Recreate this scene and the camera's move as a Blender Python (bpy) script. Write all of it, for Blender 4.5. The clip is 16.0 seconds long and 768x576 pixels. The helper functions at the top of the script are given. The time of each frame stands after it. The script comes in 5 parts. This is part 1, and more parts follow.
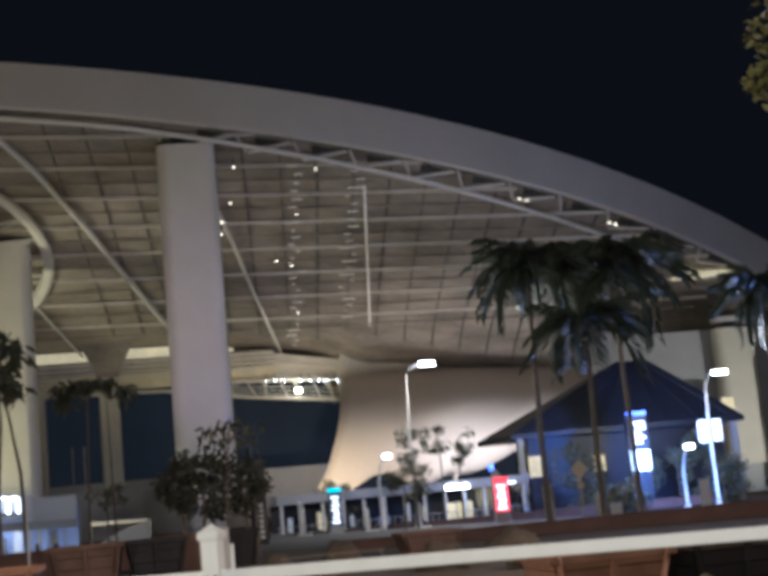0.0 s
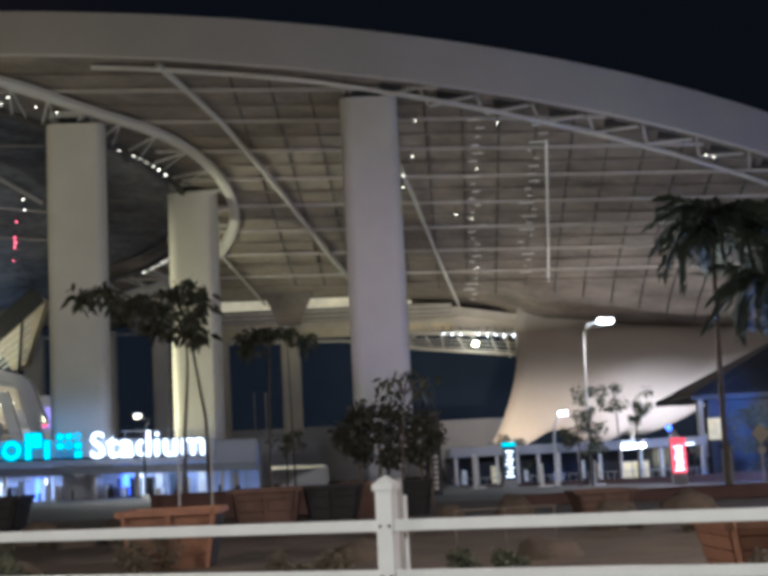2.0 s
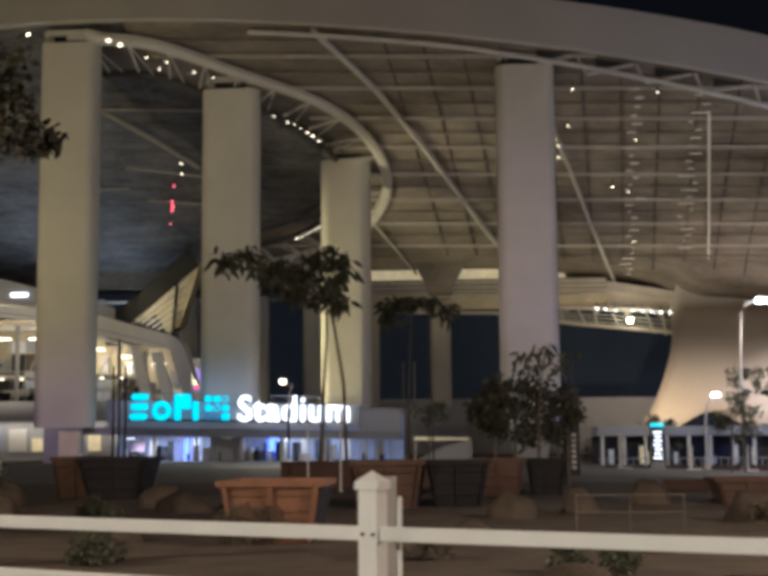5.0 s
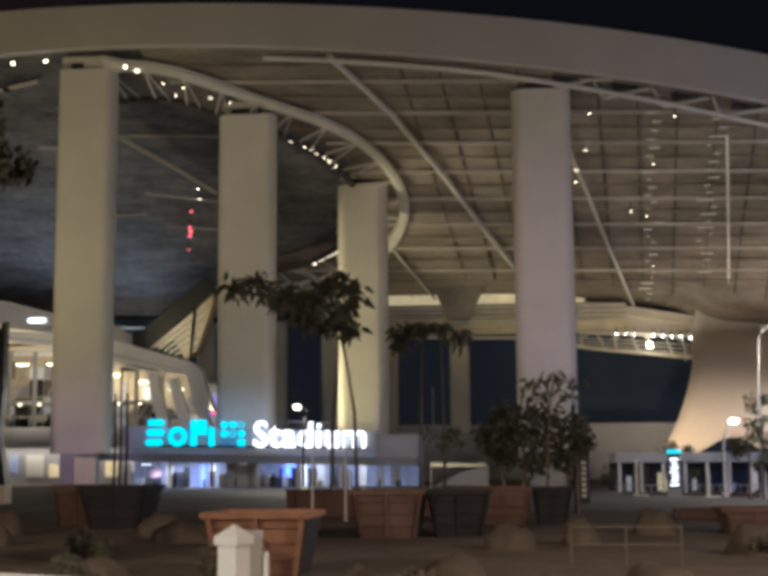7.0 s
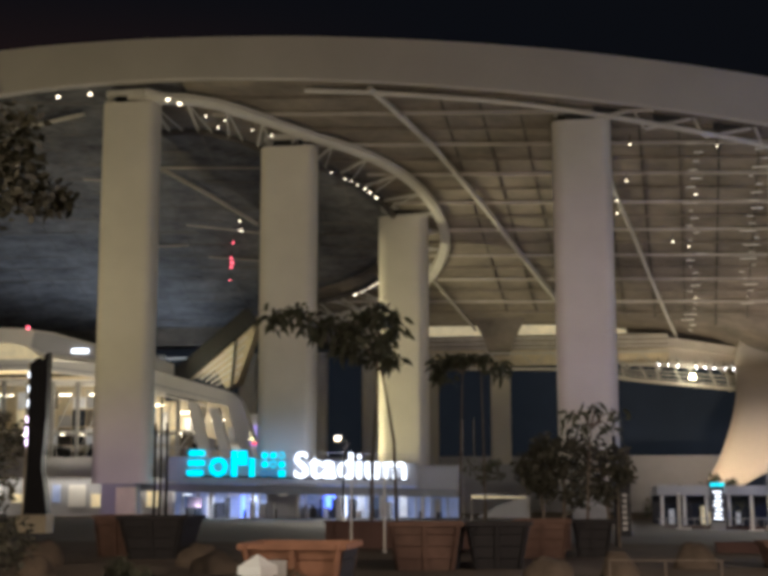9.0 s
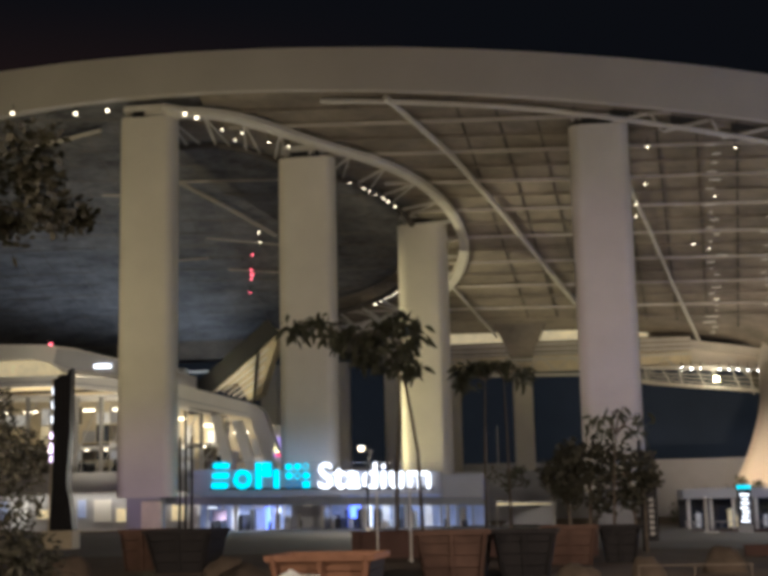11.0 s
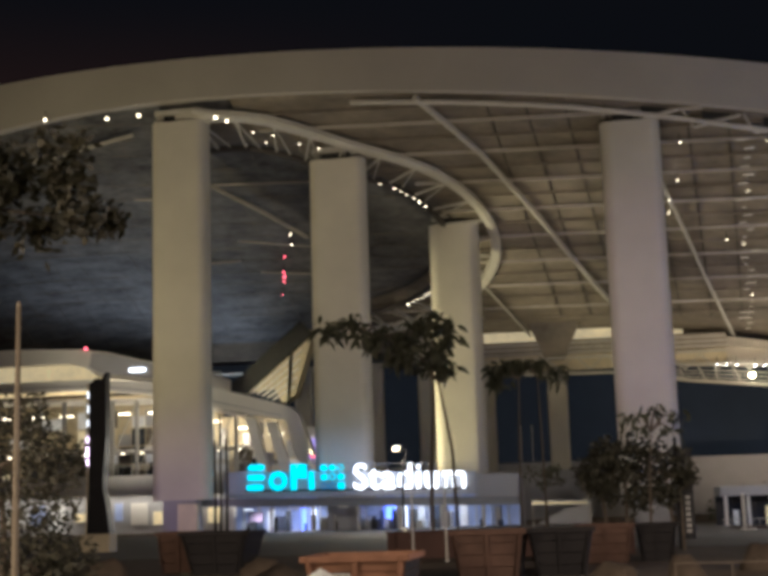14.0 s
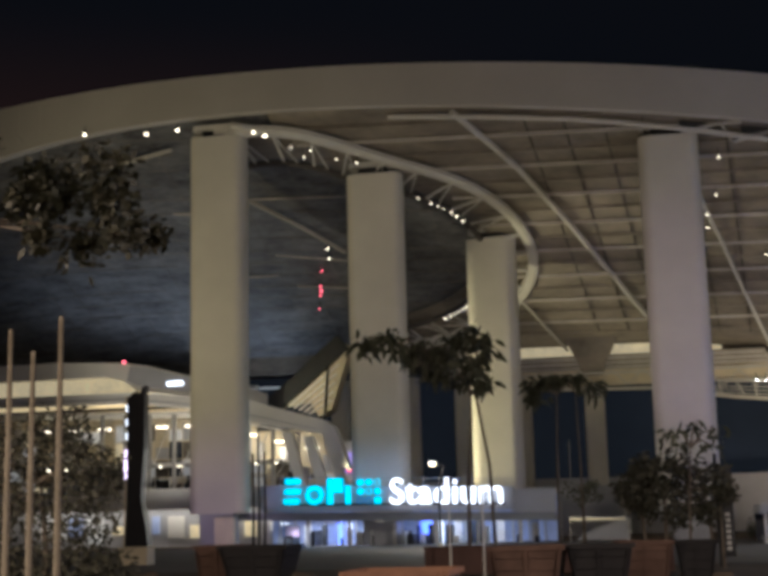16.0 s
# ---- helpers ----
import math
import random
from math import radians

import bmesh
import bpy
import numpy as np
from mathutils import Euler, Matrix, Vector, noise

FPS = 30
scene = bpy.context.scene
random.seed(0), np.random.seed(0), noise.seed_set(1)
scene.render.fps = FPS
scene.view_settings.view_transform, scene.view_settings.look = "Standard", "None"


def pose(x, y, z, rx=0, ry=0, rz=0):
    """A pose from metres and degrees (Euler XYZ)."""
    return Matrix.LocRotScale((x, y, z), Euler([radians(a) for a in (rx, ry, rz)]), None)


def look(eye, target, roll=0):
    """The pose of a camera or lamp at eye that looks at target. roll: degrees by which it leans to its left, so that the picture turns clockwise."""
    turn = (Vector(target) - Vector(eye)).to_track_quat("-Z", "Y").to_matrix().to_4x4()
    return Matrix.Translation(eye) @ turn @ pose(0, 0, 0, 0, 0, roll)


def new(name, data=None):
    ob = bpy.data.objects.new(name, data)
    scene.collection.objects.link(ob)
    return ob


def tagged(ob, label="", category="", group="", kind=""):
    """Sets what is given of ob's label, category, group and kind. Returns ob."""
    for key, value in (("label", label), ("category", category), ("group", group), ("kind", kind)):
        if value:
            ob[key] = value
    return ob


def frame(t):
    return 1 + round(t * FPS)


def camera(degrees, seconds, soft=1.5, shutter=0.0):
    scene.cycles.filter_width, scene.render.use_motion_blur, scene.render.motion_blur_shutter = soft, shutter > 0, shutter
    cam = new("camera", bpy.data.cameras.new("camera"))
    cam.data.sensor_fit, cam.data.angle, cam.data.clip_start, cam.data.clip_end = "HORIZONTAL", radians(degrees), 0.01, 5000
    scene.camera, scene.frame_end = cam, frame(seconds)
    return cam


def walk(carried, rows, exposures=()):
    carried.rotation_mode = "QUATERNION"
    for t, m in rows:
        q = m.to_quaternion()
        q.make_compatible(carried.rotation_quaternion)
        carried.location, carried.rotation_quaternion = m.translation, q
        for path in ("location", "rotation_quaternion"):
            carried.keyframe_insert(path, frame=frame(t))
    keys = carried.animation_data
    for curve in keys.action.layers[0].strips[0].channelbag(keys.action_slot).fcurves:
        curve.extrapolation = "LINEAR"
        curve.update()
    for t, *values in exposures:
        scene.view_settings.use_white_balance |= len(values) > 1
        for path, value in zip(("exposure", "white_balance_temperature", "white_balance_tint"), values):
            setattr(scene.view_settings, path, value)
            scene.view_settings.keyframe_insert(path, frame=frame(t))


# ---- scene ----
cam = camera(32.8, 16.0, soft=4.6, shutter=0.5)
PATH = [
    (0, (-0.377, -0.789, 1.464), (-0.011, 1.151, 1.78), -5.3),
    (0.5, (-0.439, -1.277, 1.448), (-0.037, 0.667, 1.693), -5.3),
    (1, (-0.397, -1.6, 1.461), (-0.097, 0.369, 1.643), -4.4),
    (1.5, (-0.39, -1.313, 1.489), (-0.243, 0.669, 1.707), -3.4),
    (2, (-0.379, -1.065, 1.486), (-0.288, 0.915, 1.751), -2.9),
    (2.5, (-0.45, -0.847, 1.472), (-0.324, 1.131, 1.741), -2.6),
    (3, (-0.268, 0.068, 1.452), (-0.15, 2.043, 1.744), -0.9),
    (3.5, (0.023, 0.101, 1.521), (-0.073, 2.079, 1.801), 1.6),
    (3.7, (0.104, 0.178, 1.502), (-0.012, 2.157, 1.766), 1.3),
    (5.8, (0.963, 1.055, 1.627), (0.837, 3.039, 1.853), -1.7),
    (6, (1.037, 1.066, 1.621), (0.927, 3.05, 1.846), -1.8),
    (6.5, (1.426, 0.963, 1.707), (1.285, 2.943, 1.951), -1.1),
    (7, (1.503, 1.429, 1.722), (1.314, 3.402, 1.988), -0.4),
    (7.5, (1.536, 1.488, 1.709), (1.319, 3.457, 1.991), -0.2),
    (8, (1.589, 1.331, 1.716), (1.363, 3.297, 2.008), -0.2),
    (8.5, (1.617, 1.268, 1.724), (1.38, 3.23, 2.029), 0.0),
    (9, (1.612, 1.369, 1.72), (1.361, 3.328, 2.033), -0.1),
    (11.5, (1.558, 1.416, 1.75), (1.277, 3.368, 2.081), -1.5),
    (12, (1.573, 1.421, 1.767), (1.3, 3.373, 2.104), -1.9),
    (12.5, (1.551, 1.446, 1.736), (1.28, 3.398, 2.079), -2.1),
    (13, (1.563, 1.344, 1.718), (1.277, 3.293, 2.064), -2.1),
    (13.5, (1.55, 1.481, 1.737), (1.238, 3.427, 2.078), -2.1),
    (14, (1.597, 1.426, 1.723), (1.267, 3.371, 2.052), -1.8),
    (14.5, (1.578, 1.402, 1.708), (1.236, 3.346, 2.034), -1.3),
    (15, (1.54, 1.383, 1.748), (1.187, 3.323, 2.083), -1.0),
    (15.5, (1.555, 1.268, 1.713), (1.188, 3.204, 2.056), -1.1),
    (16, (1.512, 1.367, 1.739), (1.129, 3.298, 2.091), -1.4),
]
walk(cam, [(t, look(e, g, r)) for t, e, g, r in PATH],
     [(0, 0.94, 5200, 7), (1, 0.94, 5050, 7), (2.5, 0.74, 5000, 7), (3.1, 0.64, 5050, 7), (3.7, 0.60, 5750, 8), (7, 0.74, 5880, 9), (14.8, 0.78, 5920, 9), (16, 0.64, 5600, 9)])

# ---- world and large lights ----
world = bpy.data.worlds.new("night_sky")
scene.world = world
world.use_nodes = True
bg = world.node_tree.nodes["Background"]
bg.inputs[0].default_value = (0.42, 0.46, 0.62, 1)
bg.inputs[1].default_value = 0.0050
# reddish city glow low over the western skyline
wn = world.node_tree
wc, ws = wn.nodes.new("ShaderNodeTexCoord"), wn.nodes.new("ShaderNodeSeparateXYZ")
wn.links.new(wc.outputs["Generated"], ws.inputs[0])
wz, wx = wn.nodes.new("ShaderNodeMapRange"), wn.nodes.new("ShaderNodeMapRange")
for node, axis, a, b in ((wz, "Z", .385, .28), (wx, "X", -.04, -.34)):
    node.interpolation_type = "SMOOTHSTEP"
    node.inputs["From Min"].default_value, node.inputs["From Max"].default_value = a, b
    wn.links.new(ws.outputs[axis], node.inputs["Value"])
wm = wn.nodes.new("ShaderNodeMath")
wm.operation = "MULTIPLY"
wn.links.new(wz.outputs[0], wm.inputs[0])
wn.links.new(wx.outputs[0], wm.inputs[1])
wr = wn.nodes.new("ShaderNodeValToRGB")
wr.color_ramp.elements[0].color, wr.color_ramp.elements[1].color = (.42, .46, .62, 1), (1.5, .78, .70, 1)
wn.links.new(wm.outputs[0], wr.inputs[0])
wn.links.new(wr.outputs[0], bg.inputs[0])


def spot(name, eye, target, watts, color, degrees, blend=0.6, size=0.6):
    d = bpy.data.lights.new(name, "SPOT")
    d.energy, d.color, d.spot_size, d.spot_blend, d.shadow_soft_size = watts, color, radians(degrees), blend, size
    ob = new(name, d)
    ob.matrix_world = look(eye, target)
    return ob


def point(name, place, watts, color, size=0.3):
    d = bpy.data.lights.new(name, "POINT")
    d.energy, d.color, d.shadow_soft_size = watts, color, size
    ob = new(name, d)
    ob.location = place
    return ob


def area(name, eye, target, watts, color, sx, sy):
    d = bpy.data.lights.new(name, "AREA")
    d.energy, d.color, d.shape, d.size, d.size_y = watts, color, "RECTANGLE", sx, sy
    ob = new(name, d)
    ob.matrix_world = look(eye, target)
    return ob


WARM, CREAM, BLUE = (1, .80, .45), (1, .86, .66), (.22, .38, 1)
# unseen spots added at ground level to brighten the edge band and roof
spot("fascia_fill", (-74, 100, 0.6), (-53, 142, 36), 28000, WARM, 70, 1.0, 1.5)
spot("fascia_fill", (-10, 100, 0.6), (-2, 142, 40), 5200, (1, .74, .42), 80, 1.0, 1.5)
spot("fascia_fill", (40, 104, 0.2), (40, 150, 34), 2400, WARM, 90, 1.0, 1.5)
spot("column_flood", (5.5, 104, 0.0), (5.5, 141, 21), 3900, (.95, .55, .92), 33, 0.6, 0.5)
# low wash added to brighten the column's foot, source unseen
spot("column_flood", (9, 127, -1.0), (5.6, 141, 5), 260, (.9, .7, .85), 70, 0.9, 0.4)
spot("column_flood", (-47, 126, 0.0), (-46, 143, 5), 1300, (.95, .66, .9), 60, 0.9, 0.4)
spot("column_flood", (-39, 159.2, 5.6), (-18.5, 166, 17), 24000, (1, .84, .46), 62, 0.5, 0.4)
# unseen fill spots that lift the film underside
spot("soffit_fill", (-4, 146, 5.6), (0, 166, 38), 1300, WARM, 140, 1.0, 1.0)
spot("soffit_fill", (28, 140, -1.0), (33, 166, 34), 8200, (1, .82, .66), 120, 1.0, 1.0)
spot("soffit_fill", (50, 164, -1.0), (48, 190, 25), 15000, (1, .86, .78), 110, 1.0, 1.0)
spot("soffit_fill", (-8, 190, 6.4), (-6, 178, 32), 3000, WARM, 140, 1.0, 1.0)
spot("corner_flood", (80, 136, -1.0), (76.8, 160, 11), 9000, CREAM, 70, 0.8, 0.4)
# large unseen area lamp added to brighten the cable net
area("net_fill", (-68, 187, 21.5), (-64, 181, 40), 950, (.84, .91, 1), 40, 8)
spot("skirt_flood", (20, 158, 0.0), (28, 178, 9), 13000, (1, .72, .42), 85, 0.9, 0.4)
# wide pinkish spot added as fill for the skirt's right part
spot("skirt_flood", (42, 152, -1.0), (46, 182, 14), 7000, (.94, .78, .80), 100, 0.9, 0.6)
# unseen spot added to brighten the white hood
spot("hood_fill", (-60, 150, 1.0), (-60, 164, 18), 4200, CREAM, 75, 0.8, 0.4)
spot("stair_flood", (-47, 169, 17.2), (-43, 178, 21.5), 1150, (1, .84, .50), 80, 0.8, 0.3)
# point lamps added out of view to light fence, soil and tree boxes
point("road_lamp_light", (-6, -9, 6.5), 5000, CREAM, 0.4)
point("road_lamp_light", (-27, 16, 10.0), 11000, (1, .74, .50), 0.4)
point("road_lamp_light", (24, 22, 11.0), 13000, (1, .76, .58), 0.4)
area("concourse_light", (-60, 170, 17.5), (-60, 171, 0), 700, CREAM, 26, 5)
# unseen spot added to brighten the raking struts
spot("concourse_fill", (-44, 152, 5.4), (-44, 164, 12), 480, CREAM, 90, 0.8, 0.4)
area("concourse_light", (-50, 170, 12.6), (-50, 174, 4), 430, CREAM, 14, 4)
area("entrance_light", (-36, 150.5, 1.9), (-36, 150.5, 0), 520, (.78, .84, 1), 9, 1.0)
area("entrance_light", (-20, 150.5, 1.9), (-20, 150.5, 0), 480, (.72, .80, 1), 9, 1.0)
area("concourse_light", (-64, 166.4, 3.8), (-64, 167.4, 0), 420, CREAM, 36, 2)
# added blue area lamp that imitates the sign's spill on the facade
area("sign_spill_fill", (-28, 143.9, 7.6), (-28, 148, 3.4), 160, (.32, .50, 1), 24, 0.3)

# ---- materials ----


def mat(name, color, rough=0.7, metal=0.0, scale=1.5, var=0.25, bump=0.15, fine=14.0, glow=None, power=0.0, island=0.0, stretch=None):
    """Two scales of variation over a base colour, with fine relief."""
    m = bpy.data.materials.new(name)
    m.use_nodes = True
    nt = m.node_tree
    b = nt.nodes["Principled BSDF"]
    co = nt.nodes.new("ShaderNodeTexCoord")
    n1, n2 = nt.nodes.new("ShaderNodeTexNoise"), nt.nodes.new("ShaderNodeTexNoise")
    n1.inputs["Scale"].default_value, n1.inputs["Detail"].default_value = scale, 6
    n2.inputs["Scale"].default_value, n2.inputs["Detail"].default_value = scale * fine, 3
    src = co.outputs["Object"]
    if stretch:
        mp = nt.nodes.new("ShaderNodeMapping")
        mp.inputs["Scale"].default_value = stretch
        nt.links.new(src, mp.inputs["Vector"])
        src = mp.outputs[0]
    for n in (n1, n2):
        nt.links.new(src, n.inputs["Vector"])
    add = nt.nodes.new("ShaderNodeMath")
    add.operation = "MULTIPLY_ADD"
    nt.links.new(n2.outputs["Fac"], add.inputs[0])
    add.inputs[1].default_value = 0.4
    nt.links.new(n1.outputs["Fac"], add.inputs[2])
    fac = add.outputs[0]
    if island:
        oi = nt.nodes.new("ShaderNodeObjectInfo")
        a2 = nt.nodes.new("ShaderNodeMath")
        a2.operation = "MULTIPLY_ADD"
        nt.links.new(oi.outputs["Random"], a2.inputs[0])
        a2.inputs[1].default_value = island
        nt.links.new(fac, a2.inputs[2])
        fac = a2.outputs[0]
    ramp = nt.nodes.new("ShaderNodeValToRGB")
    e = ramp.color_ramp.elements
    e[0].position, e[1].position = 0.35, 1.05 if island == 0 else 1.0
    e[0].color = (*[c * (1 - var) for c in color], 1)
    e[1].color = (*[min(1, c * (1 + var)) for c in color], 1)
    nt.links.new(fac, ramp.inputs[0])
    nt.links.new(ramp.outputs[0], b.inputs["Base Color"])
    b.inputs["Roughness"].default_value, b.inputs["Metallic"].default_value = rough, metal
    if bump:
        bp = nt.nodes.new("ShaderNodeBump")
        bp.inputs["Strength"].default_value, bp.inputs["Distance"].default_value = bump, 0.05
        nt.links.new(n2.outputs["Fac"], bp.inputs["Height"])
        nt.links.new(bp.outputs[0], b.inputs["Normal"])
    if glow:
        b.inputs["Emission Color"].default_value, b.inputs["Emission Strength"].default_value = (*glow, 1), power
    return m


M = dict(
    fascia=mat("perforated_aluminium_panel", (.52, .49, .44), .55, .25, .12, .10, .05, 40),
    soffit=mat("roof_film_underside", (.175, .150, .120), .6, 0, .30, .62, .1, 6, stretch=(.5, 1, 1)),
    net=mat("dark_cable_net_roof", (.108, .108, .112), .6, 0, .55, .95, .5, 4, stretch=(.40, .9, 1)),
    rib=mat("grey_painted_rib", (.43, .395, .345), .55, .1, .4, .25, .05),
    steel=mat("painted_white_steel", (.52, .50, .45), .45, .1, .5, .12, .05),
    concrete=mat("smooth_cream_concrete", (.60, .565, .48), .7, 0, .22, .10, .08, 30),
    joist=mat("brown_grey_purlin", (.06, .052, .045), .7, 0, .4, .3, .05),
    dark=mat("dark_bearing_steel", (.03, .03, .03), .6, .3),
    wall=mat("grey_wall_panel", (.38, .38, .40), .6, 0, .3, .12, .05),
    white=mat("white_painted_panel", (.72, .70, .66), .55, 0, .3, .10, .05),
    gold=mat("ribbed_cream_cladding", (.62, .54, .38), .55, 0, .5, .2, .1),
    skirt=mat("roof_skirt_panel", (.55, .50, .44), .55, .1, .10, .10, .06, 30),
    dim=mat("dark_glazing", (.07, .10, .17), .25, 0, .3, .4, 0),
    haze=mat("glowing_haze_board", (.02, .03, .05), .9, 0, .05, .3, 0, 4, glow=(.58, .70, .90), power=.0065),
    glass=mat("shopfront_glass", (.05, .06, .08), .12, 0, .5, .3, 0),
    asphalt=mat("asphalt", (.05, .047, .045), .9, 0, .25, .3, .4, 40),
    soil=mat("bare_soil", (.105, .078, .055), .95, 0, .9, .45, .6, 12),
    earth=mat("loose_dark_earth", (.085, .064, .046), .95, 0, 1.2, .5, .7, 10),
    paving=mat("plaza_paving", (.15, .14, .13), .8, 0, .5, .2, .2, 20),
    vinyl=mat("white_vinyl_fence", (.78, .76, .72), .4, 0, 3, .07, .04, 10),
    # grey tone carries the shade on the fence posts' side
    shade=mat("shaded_post_side", (.42, .40, .36), .6, 0, 4, .15, .08),
    mast=mat("dull_tan_mast", (.20, .165, .12), .6, .1, 2, .25, .1),
    bolt=mat("rusty_bolt", (.10, .07, .05), .6, .5),
    wood=mat("planter_timber", (.24, .118, .07), .8, 0, 2.0, .28, .3, 12, island=.25),
    # darker, less saturated tone of the planter timber
    woodm=mat("dull_planter_timber", (.105, .060, .044), .85, 0, 2.0, .3, .3, 12, island=.25),
    woodd=mat("dark_and_shaded_timber", (.016, .014, .015), .8, 0, 2.0, .3, .3, 12, island=.25),
    bark=mat("bark", (.16, .13, .10), .9, 0, 4, .4, .6),
    leaf=mat("dark_leaf", (.075, .078, .048), .6, 0, 2, .5, .1, 10, island=.2),
    # yellow of the lamplight is mixed into this leaf colour
    leafy=mat("lamplit_yellow_leaf", (.10, .095, .030), .6, 0, 2, .5, .1, 10, island=.2),
    # leaf colour darkened so the near branch looks shaded
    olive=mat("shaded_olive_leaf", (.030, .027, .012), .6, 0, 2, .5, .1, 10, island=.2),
    leafd=mat("deep_green_leaf", (.055, .053, .036), .6, 0, 2, .5, .1, 10, island=.2),
    palm=mat("palm_frond", (.07, .085, .06), .55, 0, 2, .4, .1, 10, island=.2),
    shrub=mat("dry_shrub", (.13, .107, .072), .85, 0, 2, .45, .4, 10),
    metal=mat("grey_painted_pole", (.42, .41, .39), .45, .4, 2, .15, .05),
    black=mat("black_metal", (.022, .022, .025), .4, .4, 1, .3, .05),
    brown=mat("brown_brick", (.085, .046, .038), .85, 0, .8, .25, .3, 16),
    awning=mat("blue_grey_sheet_metal", (.20, .21, .24), .5, .2, .4, .2, .1),
    navy=mat("dark_standing_seam_roof", (.03, .034, .05), .45, .3, .4, .3, .1),
    rock=mat("pale_boulder", (.78, .72, .60), .9, 0, 1.5, .2, .5, 9),
    l_white=mat("lit_white_acrylic", (.8, .8, .8), .4, glow=(.92, .95, 1), power=1.5, bump=0),
    l_cyan=mat("lit_cyan_acrylic", (.05, .5, .6), .4, glow=(.0, .60, .76), power=.85, bump=0),
    l_cyandim=mat("dim_cyan_acrylic", (.04, .2, .35), .4, glow=(.0, .25, .5), power=.35, bump=0),
    l_warm=mat("warm_lamp_lens", (.8, .7, .5), .4, glow=(1, .84, .56), power=4, bump=0),
    l_cool=mat("cool_lamp_lens", (.8, .8, .8), .4, glow=(1, .98, .90), power=12, bump=0),
    l_amber=mat("amber_lamp_lens", (.7, .6, .4), .4, glow=(1, .74, .42), power=1.3, bump=0),
    l_dim=mat("dim_lamp_lens", (.7, .65, .55), .4, glow=(1, .86, .66), power=.20, bump=0),
    l_star=mat("dazzling_warm_lens", (.8, .7, .5), .4, glow=(1, .82, .42), power=16, bump=0),
    l_red=mat("red_lamp_lens", (.6, .1, .1), .4, glow=(1, .12, .17), power=2.4, bump=0),
    l_pink=mat("pink_led_strip", (.7, .6, .7), .4, glow=(.95, .72, 1), power=2.2, bump=0),
    l_violet=mat("violet_screen", (.3, .2, .5), .4, glow=(.52, .40, .95), power=.45, bump=0),
    l_blue=mat("blue_led_panel", (.1, .1, .6), .4, glow=(.08, .16, 1), power=3.0, bump=0),
    l_screen=mat("bright_led_screen", (.6, .7, .8), .4, glow=(.62, .78, 1), power=3.0, bump=0),
    l_redscreen=mat("red_led_screen", (.6, .1, .1), .4, glow=(1, .06, .08), power=.9, bump=0),
    l_glaze=mat("cream_glow_glazing_and_panels", (.6, .5, .3), .4, 0, .35, .5, 0, 6, glow=(1, .80, .46), power=.24),
    l_glazew=mat("lit_white_glazing", (.6, .6, .6), .4, 0, .35, .5, 0, 6, glow=(.92, .86, .76), power=.12),
    l_glazeb=mat("lit_blue_glazing", (.3, .35, .5), .4, 0, .35, .5, 0, 6, glow=(.42, .52, .90), power=.10),
)

# ---- mesh helpers ----


def thing(name, place, label, category, group="", kind=""):
    ob = new(name)
    ob.location = place
    ob.empty_display_size = 0.5
    return tagged(ob, label, category, group, kind)


def part(name, bm, material, parent=None, label="", m=None, smooth=False):
    me = bpy.data.meshes.new(name)
    bm.to_mesh(me)
    bm.free()
    if smooth:
        for p in me.polygons:
            p.use_smooth = True
    me.materials.append(material)
    ob = new(name, me)
    if parent is not None:
        ob.parent = parent
    if m is not None:
        ob.matrix_basis = m
    if label:
        ob["label"] = label
    return ob


def again(name, me, parent, m, label=""):
    ob = new(name, me)
    ob.parent = parent
    ob.matrix_basis = m
    if label:
        ob["label"] = label
    return ob


def box(bm, x0, x1, y0, y1, z0, z1, bevel=0.0):
    r = bmesh.ops.create_cube(bm, size=1, matrix=Matrix.Translation(((x0 + x1) / 2, (y0 + y1) / 2, (z0 + z1) / 2)) @ Matrix.Diagonal((abs(x1 - x0), abs(y1 - y0), abs(z1 - z0), 1)))
    if bevel:
        es = list({e for v in r["verts"] for e in v.link_edges})
        bmesh.ops.bevel(bm, geom=es, offset=bevel, segments=2, affect="EDGES", profile=0.5)
    return bm


def nb():
    return bmesh.new()


def bx(*a, bevel=0.0):
    return box(nb(), *a, bevel=bevel)


def tube(bm, pts, radii, n=10, cap=True):
    """A round bar along points; radii one number or one a point."""
    if not isinstance(radii, (list, tuple)):
        radii = [radii] * len(pts)
    pts = [Vector(p) for p in pts]
    rings = []
    for i, p in enumerate(pts):
        d = (pts[min(i + 1, len(pts) - 1)] - pts[max(i - 1, 0)]).normalized()
        a = d.orthogonal().normalized() if abs(d.z) > 0.9 else d.cross(Vector((0, 0, 1))).normalized()
        b = d.cross(a)
        rings.append([bm.verts.new(p + (a * math.cos(k * math.tau / n) + b * math.sin(k * math.tau / n)) * radii[i]) for k in range(n)])
    for r0, r1 in zip(rings, rings[1:]):
        for k in range(n):
            bm.faces.new((r0[k], r0[(k + 1) % n], r1[(k + 1) % n], r1[k]))
    if cap:
        bm.faces.new(rings[0])
        bm.faces.new(rings[-1])
    return bm


